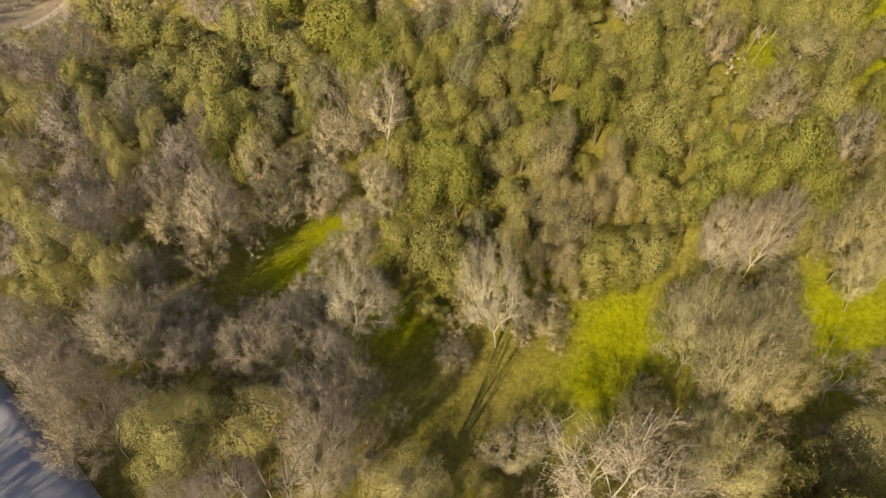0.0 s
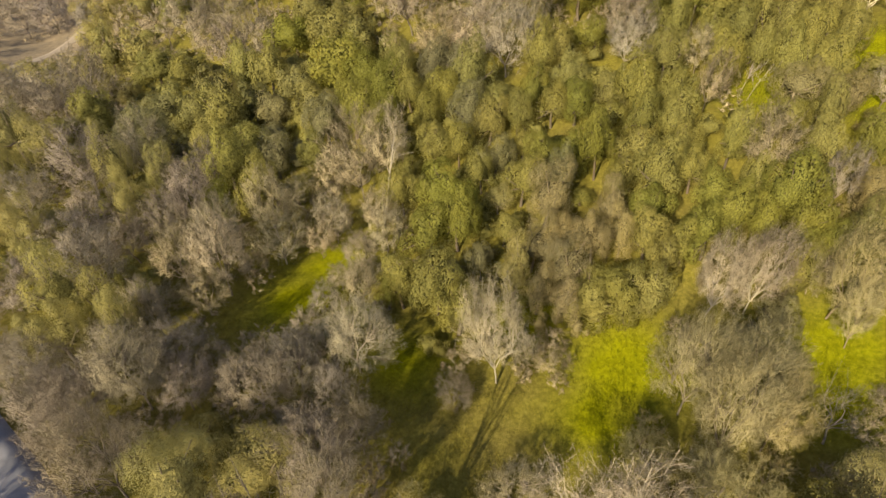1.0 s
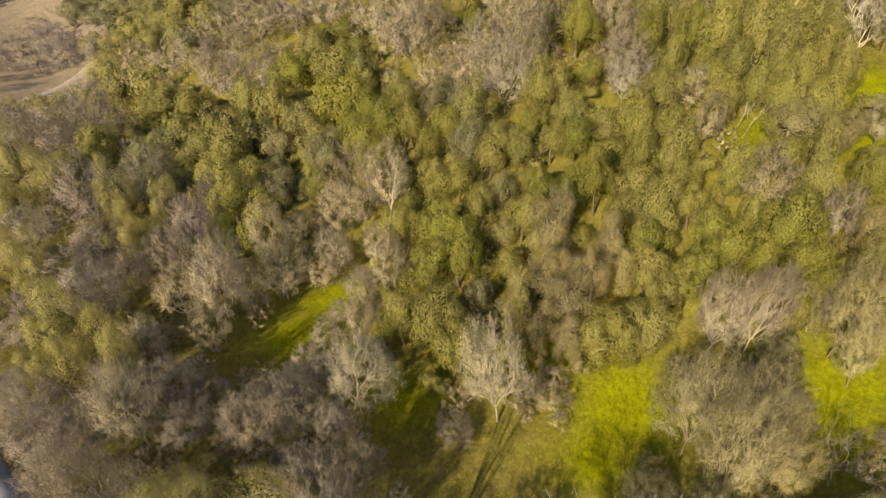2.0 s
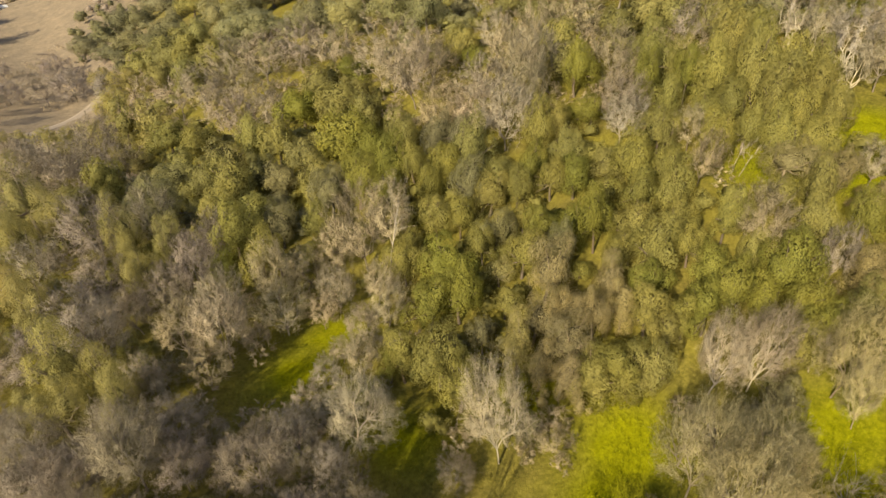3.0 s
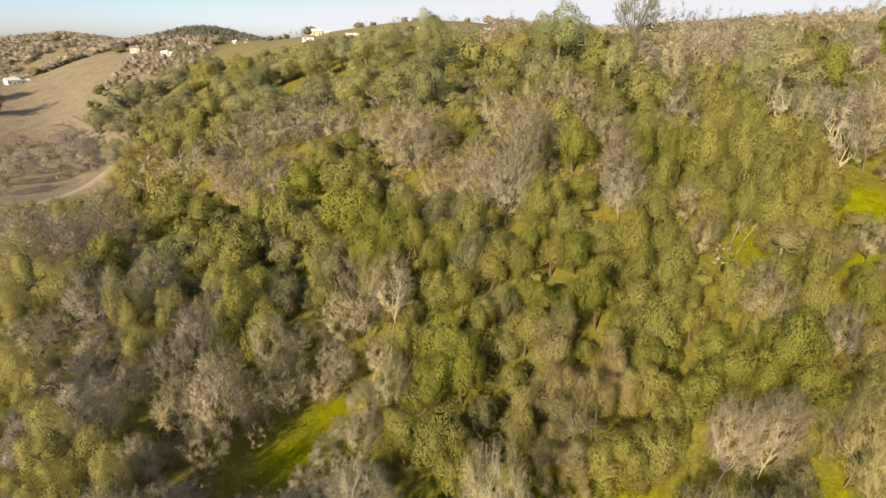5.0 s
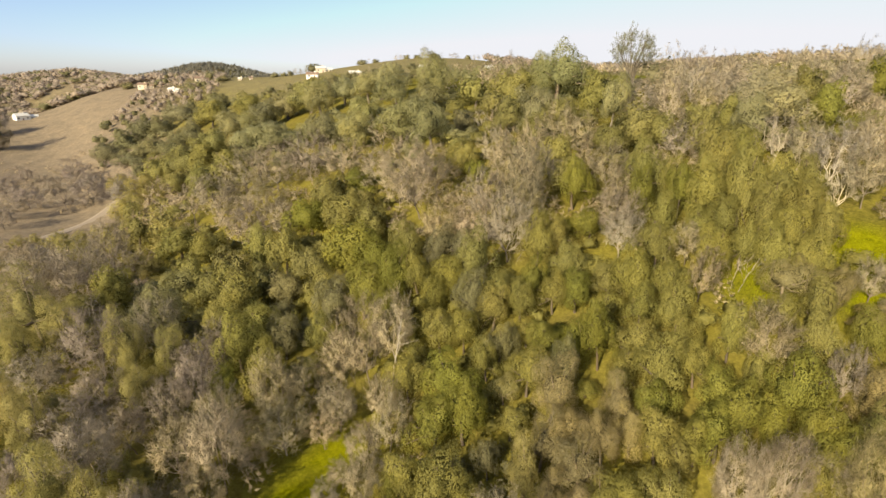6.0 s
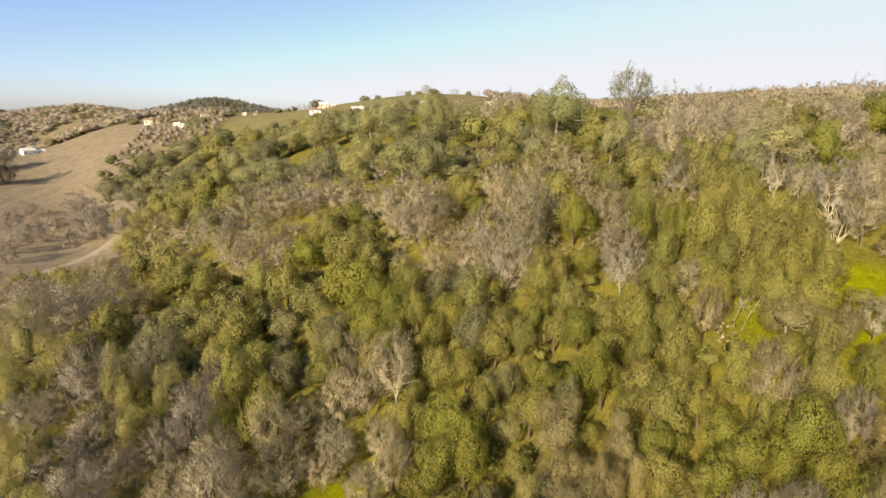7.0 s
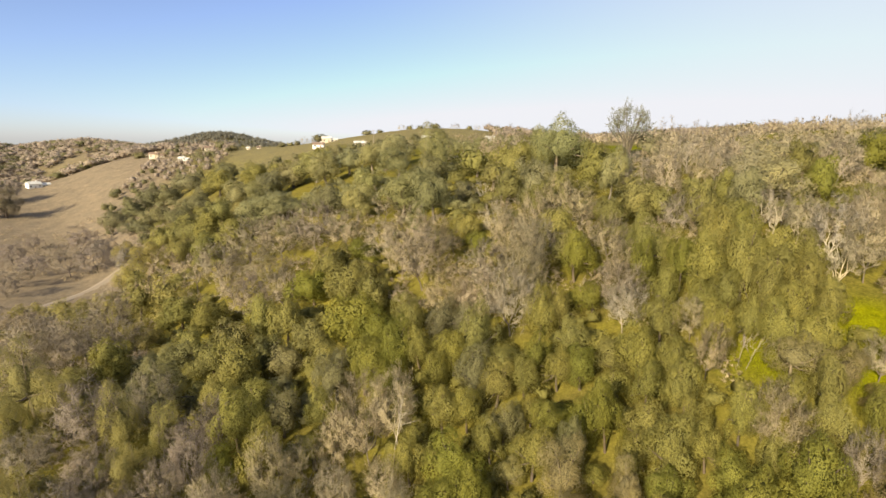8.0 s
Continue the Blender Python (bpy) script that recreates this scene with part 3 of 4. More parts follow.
grove("near", "fork", [(33.9, 30.8, 5.4, 9.0)])
grove("near", "olive", [(19.4, 47.1, 6.2, 9.6), (16.1, 47.0, 5.6, 8.9), (22.0, 45.5, 5.2, 8.6)], 1.8)
grove("near", "olive", [(27.7, 23.4, 4.6, 7.9), (35.1, 44.1, 4.2, 7.5), (42.5, 47.8, 4.6, 7.9)])
grove("near", "tan", [(31.8, 22.6, 6.0, 11.0), (-21.6, 25.2, 7.6, 9.6), (-15.8, 26.9, 8.6, 10.0)])
grove("near", "straw", [(-2.8, 22.8, 7.8, 5.6)])
grove("near", "bright", [(38.1, 50.2, 5.4, 7.5), (38.5, 47.2, 4.9, 7.4)])
grove("near", "dark", [(33.1, 41.6, 3.5, 5.2)])
# middle of the slope
grove("mid", "tan", [(-38.9, 47.0, 6.6, 11.2), (-41.5, 43.5, 5.7, 9.7), (-55.9, 84.5, 7.2, 11.9), (-76.5, 93.6, 7.9, 10.9), (-63.4, 66.6, 6.8, 9.0), (-49.3, 72.7, 6.8, 9.5), (-48.7, 81.8, 6.0, 9.4), (-57.2, 61.5, 6.4, 9.5), (-44.8, 49.1, 6.8, 11.4), (-36.0, 44.0, 5.6, 8.8), (-80.2, 88.3, 7.5, 9.9), (-84.4, 98.7, 9.4, 15.2), (7.3, 65.5, 4.0, 6.6), (8.1, 50.6, 5.3, 8.2)])
grove("mid", "grey", [(-32.4, 63.9, 7.4, 9.6), (-35.5, 58.3, 6.2, 9.4), (-28.8, 56.8, 6.8, 10.4), (-30.2, 53.1, 5.7, 7.0), (-34.0, 48.1, 5.3, 8.5), (-26.5, 70.9, 7.6, 11.2), (-13.3, 76.8, 9.2, 13.7), (-18.0, 76.9, 6.6, 7.9), (-23.0, 74.7, 7.4, 8.9), (-16.3, 68.0, 6.0, 8.1)])
grove("mid", "mauve", [(-63.4, 86.1, 11.4, 15.7), (-55.3, 91.6, 9.9, 14.9), (-68.4, 76.4, 6.7, 8.4), (-55.0, 72.4, 7.3, 8.7), (-43.8, 82.7, 9.1, 10.3), (-42.6, 89.0, 7.5, 10.9), (-39.8, 73.2, 7.3, 9.6), (-40.9, 67.8, 6.1, 9.5), (-44.6, 64.0, 6.6, 9.2), (-53.1, 63.4, 6.6, 8.7), (-44.9, 55.8, 8.1, 11.7), (-51.9, 52.3, 6.4, 7.8)])
grove("mid", "grey", [(-10.5, 68.3, 5.1, 7.8), (-11.9, 61.0, 4.7, 6.7), (-10.8, 53.9, 4.3, 7.5), (-17.9, 64.8, 4.2, 6.5), (38.1, 59.8, 6.6, 10.7), (43.4, 54.5, 4.3, 7.1), (13.4, 111.2, 9.4, 14.3), (-2.5, 108.8, 8.3, 9.6), (5.3, 102.9, 9.0, 12.1), (10.1, 97.2, 9.5, 11.8), (14.0, 104.8, 6.8, 10.7)])
grove("mid", "pale", [(66.6, 107.7, 6.6, 8.0)])
grove("mid", "grey", [(67.0, 89.5, 7.4, 9.1), (32.0, 114.4, 7.1, 9.1), (31.3, 102.6, 7.6, 11.4), (28.6, 95.4, 7.2, 10.8), (37.0, 83.4, 5.5, 7.1), (54.8, 68.1, 3.8, 5.2), (35.6, 74.3, 5.0, 8.2)])
grove("mid", "pale", [(76.2, 102.5, 6.2, 9.6)])
grove("mid", "olive", [(-42.8, 58.2, 4.0, 5.8), (-45.4, 93.7, 8.6, 13.8), (-36.6, 85, 9.0, 14.9), (-30.1, 76.9, 7.3, 12.6), (-37.6, 93.7, 8.6, 12.1), (-23.1, 87.4, 5.9, 9.9), (-22.1, 78.5, 5.4, 9.4), (-6.5, 70.8, 5.4, 9.6), (-1.7, 78.3, 5.7, 8.5), (-5.7, 77.1, 4.8, 7.3), (1.9, 77.8, 5.6, 8), (5.1, 70.3, 4.4, 7.6), (10.3, 66, 5.3, 8.2), (7.6, 59.7, 4.6, 7), (-0.9, 50.5, 8.2, 10.6), (-5.1, 52.8, 5.4, 9.7), (1.6, 47.2, 6.6, 8.7), (11.2, 74.7, 4.5, 6.5), (24.6, 65.3, 6.3, 9.1), (21.8, 61.9, 5.7, 8.9), (25.7, 59.3, 5.9, 10.6), (22.9, 51.4, 5.0, 8)])
grove("mid", "olive", [(29.4, 64.7, 4.4, 8.7), (29.9, 60.1, 4.4, 8.2), (34.9, 62.7, 3.9, 8.5), (35.8, 57.9, 3.6, 6.4), (43.9, 59.8, 5.4, 9.3), (26.5, 50.8, 4.0, 7.1), (24.8, 49.2, 3.9, 7.2), (-9.3, 106, 7.3, 10.2), (-6.4, 96, 6.7, 9.6), (14.8, 93.4, 6.3, 10.7), (18.9, 95, 6.4, 9.2), (19.4, 86.5, 6.9, 9.4), (3.9, 89.8, 7.3, 12.7), (7.6, 85.9, 6.0, 8.8), (-0, 91.2, 6.4, 10.2), (-3.9, 88.6, 6.3, 9.6), (-25.9, 101.4, 9.6, 12.9), (16, 80.6, 5.6, 8.3), (10.9, 81.1, 4.8, 7.9), (6.4, 80.9, 5.8, 8.7), (57.3, 108.1, 6.8, 11.1), (60.7, 95.1, 6.1, 10.7)])
grove("mid", "olive", [(56.7, 94.5, 6.1, 10.2), (52.4, 97.3, 7.1, 11), (47.8, 102.2, 7.5, 13.2), (36.4, 104, 8.6, 16), (41.2, 102.6, 6.6, 10), (42.6, 93.2, 7.0, 13.9), (47.8, 90.5, 6.7, 12.5), (52, 88.5, 6.5, 9.9), (55.3, 84.9, 6.3, 12.3), (55, 78.3, 5.9, 9.6), (50.5, 78.4, 5.9, 11), (47.9, 84.4, 5.6, 11.4), (44.2, 87.4, 5.0, 9.6), (40.1, 87.8, 5.0, 8.1), (36, 91.7, 5.2, 8.8), (32.6, 83.3, 5.7, 11.4), (38.5, 78.9, 5.3, 10), (43.5, 79.4, 4.6, 8.3), (46.3, 75.5, 5.1, 8.3), (48.9, 72, 5.6, 10.4), (24.3, 79.9, 6.4, 8.6), (27.3, 76, 7.0, 10.9)])
grove("mid", "olive", [(31.8, 74.9, 5.2, 10.1), (22.4, 74.7, 5.3, 7.5), (26.4, 71.9, 5.1, 8), (30.8, 69.1, 4.9, 8.4), (42.3, 64.8, 4.6, 8.7), (45.3, 64.2, 4.5, 8.4)])
grove("mid", "brown", [(45.4, 70.3, 6.2, 7.8), (49.1, 66.7, 5.6, 8.0), (20.2, 57.7, 5.3, 8.6), (20.5, 53.1, 4.4, 6.6), (17.4, 53.2, 4.7, 7.5), (45.1, 51.5, 5.0, 7.1), (12.6, 61.1, 6.0, 8.8), (14.1, 56.8, 6.0, 8.5), (10.4, 54.5, 6.3, 8.6), (10.4, 48.1, 4.2, 7.1), (13.8, 50.7, 5.6, 7.2), (12.5, 46.3, 3.8, 6.4)])
grove("mid", "dark", [(-58.1, 97.5, 11.9, 13.7), (-30.6, 88.5, 7.6, 10.9), (6.9, 73.2, 5.4, 7.4), (14.4, 65.8, 4.9, 8.7), (4.5, 55.2, 3.7, 6.9), (-3.4, 101.5, 7.0, 11.5), (2.0, 100.4, 6.8, 11.5), (-22.3, 94.8, 7.9, 10.4), (2.9, 83.9, 6.0, 9.4)])
grove("mid", "bright", [(-35.4, 75.3, 4.8, 7.9), (0.2, 67.8, 8.0, 10.7), (1.8, 61.2, 6.7, 11.8), (-2.7, 60.9, 7.5, 10.1), (-7.2, 52.9, 3.3, 6.7), (7.8, 46.4, 3.0, 5.7), (13.2, 71, 4.7, 7.6), (17.5, 69.4, 5.5, 7.7), (20, 66.9, 5.7, 9.9), (23.7, 56.3, 4.6, 8.7), (30.9, 55.7, 5.9, 8.6), (31.5, 52.5, 6.0, 9), (28.7, 50.9, 5.2, 7.5), (37.4, 53.2, 7.2, 11), (35.1, 51, 5.2, 7.9), (49.6, 59.5, 4.3, 7.7), (24.4, 109.3, 7.1, 11.2), (-16.4, 107.3, 9.8, 11.3), (-11.6, 95.9, 7.8, 11.6), (-16.7, 94, 8.9, 13.7), (-11.9, 88.4, 7.4, 10.5), (12.8, 83.5, 5.8, 8.7)])
grove("mid", "bright", [(19.2, 79, 5.5, 8.7), (25.2, 97.3, 6.5, 8.5), (35.1, 98.3, 5.5, 10.6), (40.6, 97.5, 5.4, 11.3)])
grove("mid", "pale", [(-23.3, 64.3, 7.0, 8.5), (-9.0, 79.2, 7.5, 11.8), (28.2, 89.3, 5.8, 8.8)])
grove("mid", "white", [(65.2, 113.7, 8.6, 12.7), (79.5, 113.0, 7.9, 10.1), (66.9, 98.5, 8.0, 12.3), (64.0, 90.9, 6.2, 8.8)], 2.2)
grove("mid", "grey", [(-8.4, 62.6, 6.0, 8.6)])
snag((-9.3, 69.6), (0.13, 0.16, 1.0), 14.5, 61)
snag((41.2, 74.4), (0.4, 0.1, 1.0), 3.2, 62)
snag((40.6, 75.4), (0.1, -0.1, 1.0), 3.4, 63)
# higher on the slope
grove("back", "dusk", [(-233.9, 299.6, 15.0, 13.0), (-223.6, 314.2, 17.0, 14.0), (-199.8, 291.0, 16.0, 15.0), (-209.4, 242.8, 14.0, 12.0), (-199.0, 266.0, 18.0, 16.0), (-263.5, 323.1, 11.0, 9.0), (-248.2, 288.7, 15.0, 12.0), (-251.2, 338.6, 10.0, 8.0), (-218.0, 266.1, 15.0, 13.0), (-212.0, 300.0, 14.0, 12.0), (-186.0, 268.0, 17.0, 17.0), (-199.0, 226.0, 13.0, 11.0), (-381.0, 449.7, 18.0, 20.1), (-712.3, 881.8, 18.0, 17.0), (-740.9, 879.2, 18.0, 15.3)])
grove("back", "tan", [(-138.5, 221.6, 13.4, 18.5), (-142.4, 240.8, 15.6, 19.3), (-167.0, 264.1, 17.1, 16.9), (-86.8, 142.4, 9.7, 11.8)])
grove("back", "sage", [(-146.7, 265.8, 17.5, 18.5), (-130.1, 256.2, 16.8, 19.0), (-122.2, 257.8, 16.8, 19.5), (-151.3, 341.9, 18.0, 20.1), (-116.9, 265.7, 17.1, 18.7), (-90.6, 219.1, 14.3, 19.2), (-100.2, 213.0, 14.1, 18.1), (-120.6, 229.7, 12.7, 16.9), (-83.7, 156.8, 10.8, 12.4), (-67.8, 140.9, 11.4, 13.8), (-68.6, 131.6, 9.3, 11.0), (-81.2, 117.7, 9.9, 12.7), (-56.6, 117.3, 8.4, 11.4), (-52.3, 121.0, 9.9, 11.9), (-49.0, 127.8, 8.9, 13.2), (-41.4, 112.9, 9.3, 10.3), (-43.5, 104.2, 10.0, 12.6), (-40.1, 122.2, 8.5, 10.9), (-84.8, 112.5, 8.2, 9.6), (20.6, 205.9, 12.6, 16.4), (15.6, 168.0, 10.4, 13.8), (23.1, 151.1, 9.4, 14.1)])
grove("back", "sage", [(30.0, 157.9, 9.8, 13.2), (-34.0, 147.4, 12.9, 13.2), (2.4, 146.9, 7.8, 10.1), (22.5, 127.4, 9.5, 12.7), (24.4, 116.7, 8.8, 10.7), (-29.2, 130.5, 10.2, 15.2), (-22.6, 133.1, 8.9, 11.7), (-19.5, 120.6, 8.2, 10.2), (-32.4, 113.2, 7.9, 11.4), (45.2, 179.0, 12.7, 17.3), (66.3, 138.4, 7.1, 10.3), (58.0, 133.9, 8.3, 11.5), (43.1, 131.2, 10.9, 13.9), (48.0, 130.2, 8.1, 12.2), (37.4, 132.5, 8.3, 10.7), (54.7, 122.1, 7.6, 11.4), (60.7, 122.7, 7.6, 9.3), (92.4, 151.4, 9.1, 12.7), (-128.4, 341.3, 18.0, 17.7)])
grove("back", "dark", [(-193, 322.9, 20.7, 16.055), (-229.7, 354.2, 20.7, 18.525), (-224.1, 365.6, 20.7, 18.715), (-184.9, 328.2, 20.7, 17.765), (-159.6, 305.6, 20.7, 19.285), (-154.9, 317.5, 20.7, 19.19), (-219.8, 380.4, 20.7, 16.91), (-201.8, 377, 20.7, 16.91), (-170.1, 359.7, 20.7, 15.105), (-198.1, 395.1, 20.7, 18.525), (-171.2, 399.6, 20.7, 17.48)], 3.5)
grove("back", "dark", [(-68.5, 121.9, 8.7, 10.4), (-74.4, 119.7, 8.6, 9.8), (-36.0, 107.3, 7.6, 9.6), (-51.5, 211.2, 15.6, 17.9), (-11.5, 213.8, 13.2, 17.1), (2.7, 181.3, 7.6, 9.8), (-89.9, 297.4, 18.0, 19.9), (-99.4, 287.7, 18.0, 18.0), (-69.9, 321.6, 17.6, 19.0)])
grove("back", "pine", [(-117.0, 288.8, 18.0, 17.6), (-101.8, 280.0, 17.7, 18.9), (-89.2, 235.6, 18.0, 18.9), (-76.2, 234.1, 18.0, 15.9), (-65.6, 272.9, 17.0, 19.5), (-57.1, 286.2, 17.7, 17.0), (-36.1, 223.0, 13.9, 15.2), (-27.2, 242.8, 14.9, 18.3), (-35.3, 192.0, 14.2, 15.5), (-18.6, 179.5, 15.1, 16.8), (-7.4, 167.6, 12.3, 19.4), (22.6, 160.7, 11.6, 17.8), (42.3, 153.9, 9.4, 16.0), (66.2, 125.6, 7.7, 13.9), (-76.2, 293.1, 18.0, 18.3), (-42.7, 274.8, 18.0, 16.4), (-30.9, 271.7, 14.8, 18.0), (-11.4, 271.0, 16.1, 16.3)])
grove("back", "grey", [(-8.8, 254.0, 12.5, 18.5), (-34.5, 166.5, 10.5, 15.4), (-18.2, 144.4, 12.1, 15.9), (-12.1, 143.0, 12.0, 16.0), (-4.6, 134.1, 11.3, 13.0), (-8.1, 124.9, 10.7, 14.5), (-14.2, 133.1, 8.5, 12.9), (12.0, 122.8, 10.3, 12.7)])
grove("back", "mauve", [(-82.8, 182.2, 15.8, 17.2), (-74.2, 186.8, 15.9, 18.4), (-60.5, 182.1, 15.4, 18.9), (-59.2, 160.2, 13.8, 15.1), (-55.1, 142.5, 12.6, 14.0), (-46.6, 140.4, 10.8, 13.8), (-68.0, 158.5, 10.4, 14.4), (-111.1, 163.4, 12.9, 17.2), (-115.1, 139.5, 13.0, 13.4), (-99.5, 135.2, 12.4, 15.5), (-91.5, 136.9, 11.0, 13.1), (-96.5, 125.6, 8.8, 11.3), (-102.5, 120.5, 9.8, 13.5), (-48.3, 180.0, 13.2, 16.2)])
grove("back", "grey", [(17.8, 129.7, 8.1, 12.5), (6.8, 114.5, 8.6, 11.1), (18.7, 116.6, 7.4, 11.4), (27.1, 140.4, 10.0, 13.2), (30.5, 136.8, 8.4, 11.0), (14.3, 238.8, 12.5, 14.3), (23.6, 234.8, 13.5, 15.9)])
grove("back", "mauve", [(-155.4, 245.6, 16.4, 15.8)])
grove("back", "pale", [(49.8, 159.8, 11.1, 12.4), (56.1, 147.0, 8.8, 13.2), (66.8, 153.4, 9.1, 12.3), (75.6, 164.3, 9.7, 10.9), (48.8, 121.7, 7.4, 9.9), (96.2, 142.4, 9.7, 12.6), (80.1, 171.4, 10.7, 14.7), (89.8, 179.4, 11.1, 12.7), (101.4, 172.0, 10.6, 14.4), (110.4, 173.1, 10.7, 12.9), (123.8, 180.4, 10.2, 15.0), (104.7, 152.0, 9.4, 11.8)])
grove("back", "wan", [(73.7, 142.2, 11.5, 13.9), (75.1, 132.3, 11.7, 12.3), (84.5, 157.7, 13.1, 13.6)])
grove("back", "white", [(8.1, 184.7, 6.0, 8.9), (56.4, 162.9, 8.1, 10.1), (74.6, 181.7, 10.6, 15.7)], 2.2)
grove("back", "bright", [(-27.1, 152.4, 9.9, 11.4), (5.1, 136.4, 5.9, 8.1), (-37.9, 136.7, 10.7, 13.1), (-24.0, 110.4, 11.4, 14.5), (83.5, 128.8, 7.9, 11.7), (111.7, 152.5, 9.7, 13.8)])
grove("back", "pale", [(10.8, 141.9, 8.8, 10.8), (64.7, 172.4, 10.2, 13.2)])
# upper slope and valley
grove("far", "grey", [(-92.9, 185.7, 12.2, 16.3), (-122.2, 216.9, 11.8, 16.6), (-24.7, 184.2, 9.5, 12.3), (73.8, 198.7, 12.4, 16.7), (84.1, 200.0, 12.4, 14.0), (116.6, 240.4, 8.7, 10.0)])
grove("far", "tan", [(-100.1, 178.5, 11.8, 14.9), (-108.9, 175.7, 11.8, 17.2)])
grove("far", "sage", [(7.1, 214.0, 10.9, 15.4), (12.0, 192.7, 11.9, 13.5), (29.4, 232.9, 11.3, 13.9), (49.2, 202.6, 9.8, 13.7)])
grove("far", "dark", [(70.1, 205.1, 11.0, 15.0), (136.4, 188.1, 8.9, 11.7)])
grove("far", "white", [(72.8, 185.4, 9.6, 13.7), (79.6, 186.4, 9.7, 11.1)])

# unseen trees beside and behind the camera, whose shadows fall on the meadow and road
grove("near", "stark", [(-7.2, 13.0, 8.0, 15.5)])
# out of view, placed to throw shade over the meadow's edges and the road
grove("mid", "grey", [(-2.0, 1.0, 8.0, 12.0), (8.0, 5.0, 7.0, 10.0), (16.0, 10.0, 8.0, 10.0), (-45.0, 14.0, 9.0, 12.0), (-44.0, 7.0, 9.0, 12.0), (-39.5, 4.5, 7.0, 11.0), (-52.0, 22.0, 9.0, 12.0), (26.0, 8.0, 9.0, 10.0)])

grove("mid", "grey", [(-8.0, 5.0, 8.0, 11.0), (-5.5, 3.5, 7.0, 11.0)])
# unseen oaks added only to shade the eastern end of the meadow
grove("mid", "olive", [(22, 9, 8.0, 13), (31, 9, 8.0, 13), (25.5, 13, 9.0, 14.5), (32, 14.5, 8.0, 13)])

# ---- the rest of the woods ----
OPEN = [(18.5, 39.8, 5.0), (14.8, 34.7, 3.8), (6.5, 34, 4.5), (2, 29, 3.6), (11.9, 30, 4.3), (-2.7, 40.3, 3.2), (-1.3, 34.2, 3.2), (-18, 61, 4.1), (-20, 58, 4.0), (-23, 52, 4.0), (-25, 49, 3.0), (-5, 38, 3.0), (-16.3, 64.7, 2.4), (38.6, 38.1, 4.6), (36.4, 34.6, 2.4), (43.2, 76.0, 2.2), (41.5, 72.5, 2.6), (44.5, 73.5, 2.6), (46.0, 77.4, 2.4), (48.6, 78.2, 1.8), (-5.6, 45.8, 2.3), (-10.2, 139.4, 2.4), (53.7, 68.6, 3.4), (62.6, 79.3, 5.0), (66, 76, 4.0), (77, 308, 30), (-2, 27, 3.0), (-183, 211, 8), (-172, 224, 9), (-180, 236, 8), (-172, 245, 8), (-162, 216, 8), (-7, 19, 5.0), (65, 225, 9), (70, 250, 12), (73, 275, 15)]


YARDS = [(-308, 548, 13), (-300, 530, 12), (-262, 514, 12), (-256, 497, 12), (-258, 562, 12), (-252, 545, 12), (-411, 515, 15), (-640, 955, 18), (-290, 580, 14)]


def free(x, y, pad):
    if any(math.hypot(x - a, y - b) < r for a, b, r in YARDS):
        return False
    if any(math.hypot(x - a, y - b) < r + pad for a, b, r in OPEN):
        return False
    s = (x + 27.2) * 0.59 + (y - 22.8) * 0.81
    if -8.5 < s < 2.0 and x < 5 and y < 70:
        return False
    u = (x + 23) * 0.76 + (y - 65) * 0.65
    v = -(x + 23) * 0.65 + (y - 65) * 0.76
    if y > 400 and -215 + 0.3 * (500 - y) < x < 30:
        return False
    return not (195 < v < 640 and u < max(14 + 0.12 * max(0, v - 260), 42 + 0.5 * (v - 436)))


SHADE = {"pale": "grey", "ridge": "pine", "white": "grey", "stark": "grey", "fork": "grey", "crest": "pine", "low": "bright", "straw": "tan"}


def fill(count, near_y, far_y, lo, hi, gap, seed):
    """Scatter trees between those already standing, each of the kind that grows nearest to it."""
    dice = random.Random(seed)
    cell = {}
    for q in STANDING:
        cell.setdefault((int(q[0] // 12), int(q[1] // 12)), []).append(q)
    got = []
    for _ in range(count):
        y = near_y + (far_y - near_y) * dice.random() ** 0.7
        x = (dice.random() * 2 - 1) * (0.9 * y + 12)
        wide = dice.uniform(lo, hi)
        if not free(x, y, wide * 0.3):
            continue
        i, j = int(x // 12), int(y // 12)
        round_it = [q for a in (-1, 0, 1) for b in (-1, 0, 1) for q in cell.get((i + a, j + b), [])]
        if any(math.hypot(x - q[0], y - q[1]) < gap * (wide + q[2]) for q in round_it):
            continue
        best = min(STANDING, key=lambda q: (x - q[0]) ** 2 + (y - q[1]) ** 2)
        tone = SHADE.get(best[3], best[3])
        if tone == "grey" and x > 40 and y > 120:
            tone = "pale"
        got.append((x, y, wide, tone))
        cell.setdefault((i, j), []).append(got[-1])
    return got


CLOSE = fill(9000, 24, 66, 3.5, 6.0, 0.43, 11)
for x, y, wide, tone in CLOSE:
    tree("near" if y < 40 else "mid", tone, x, y, wide, wide * 0.7 + 0.8)


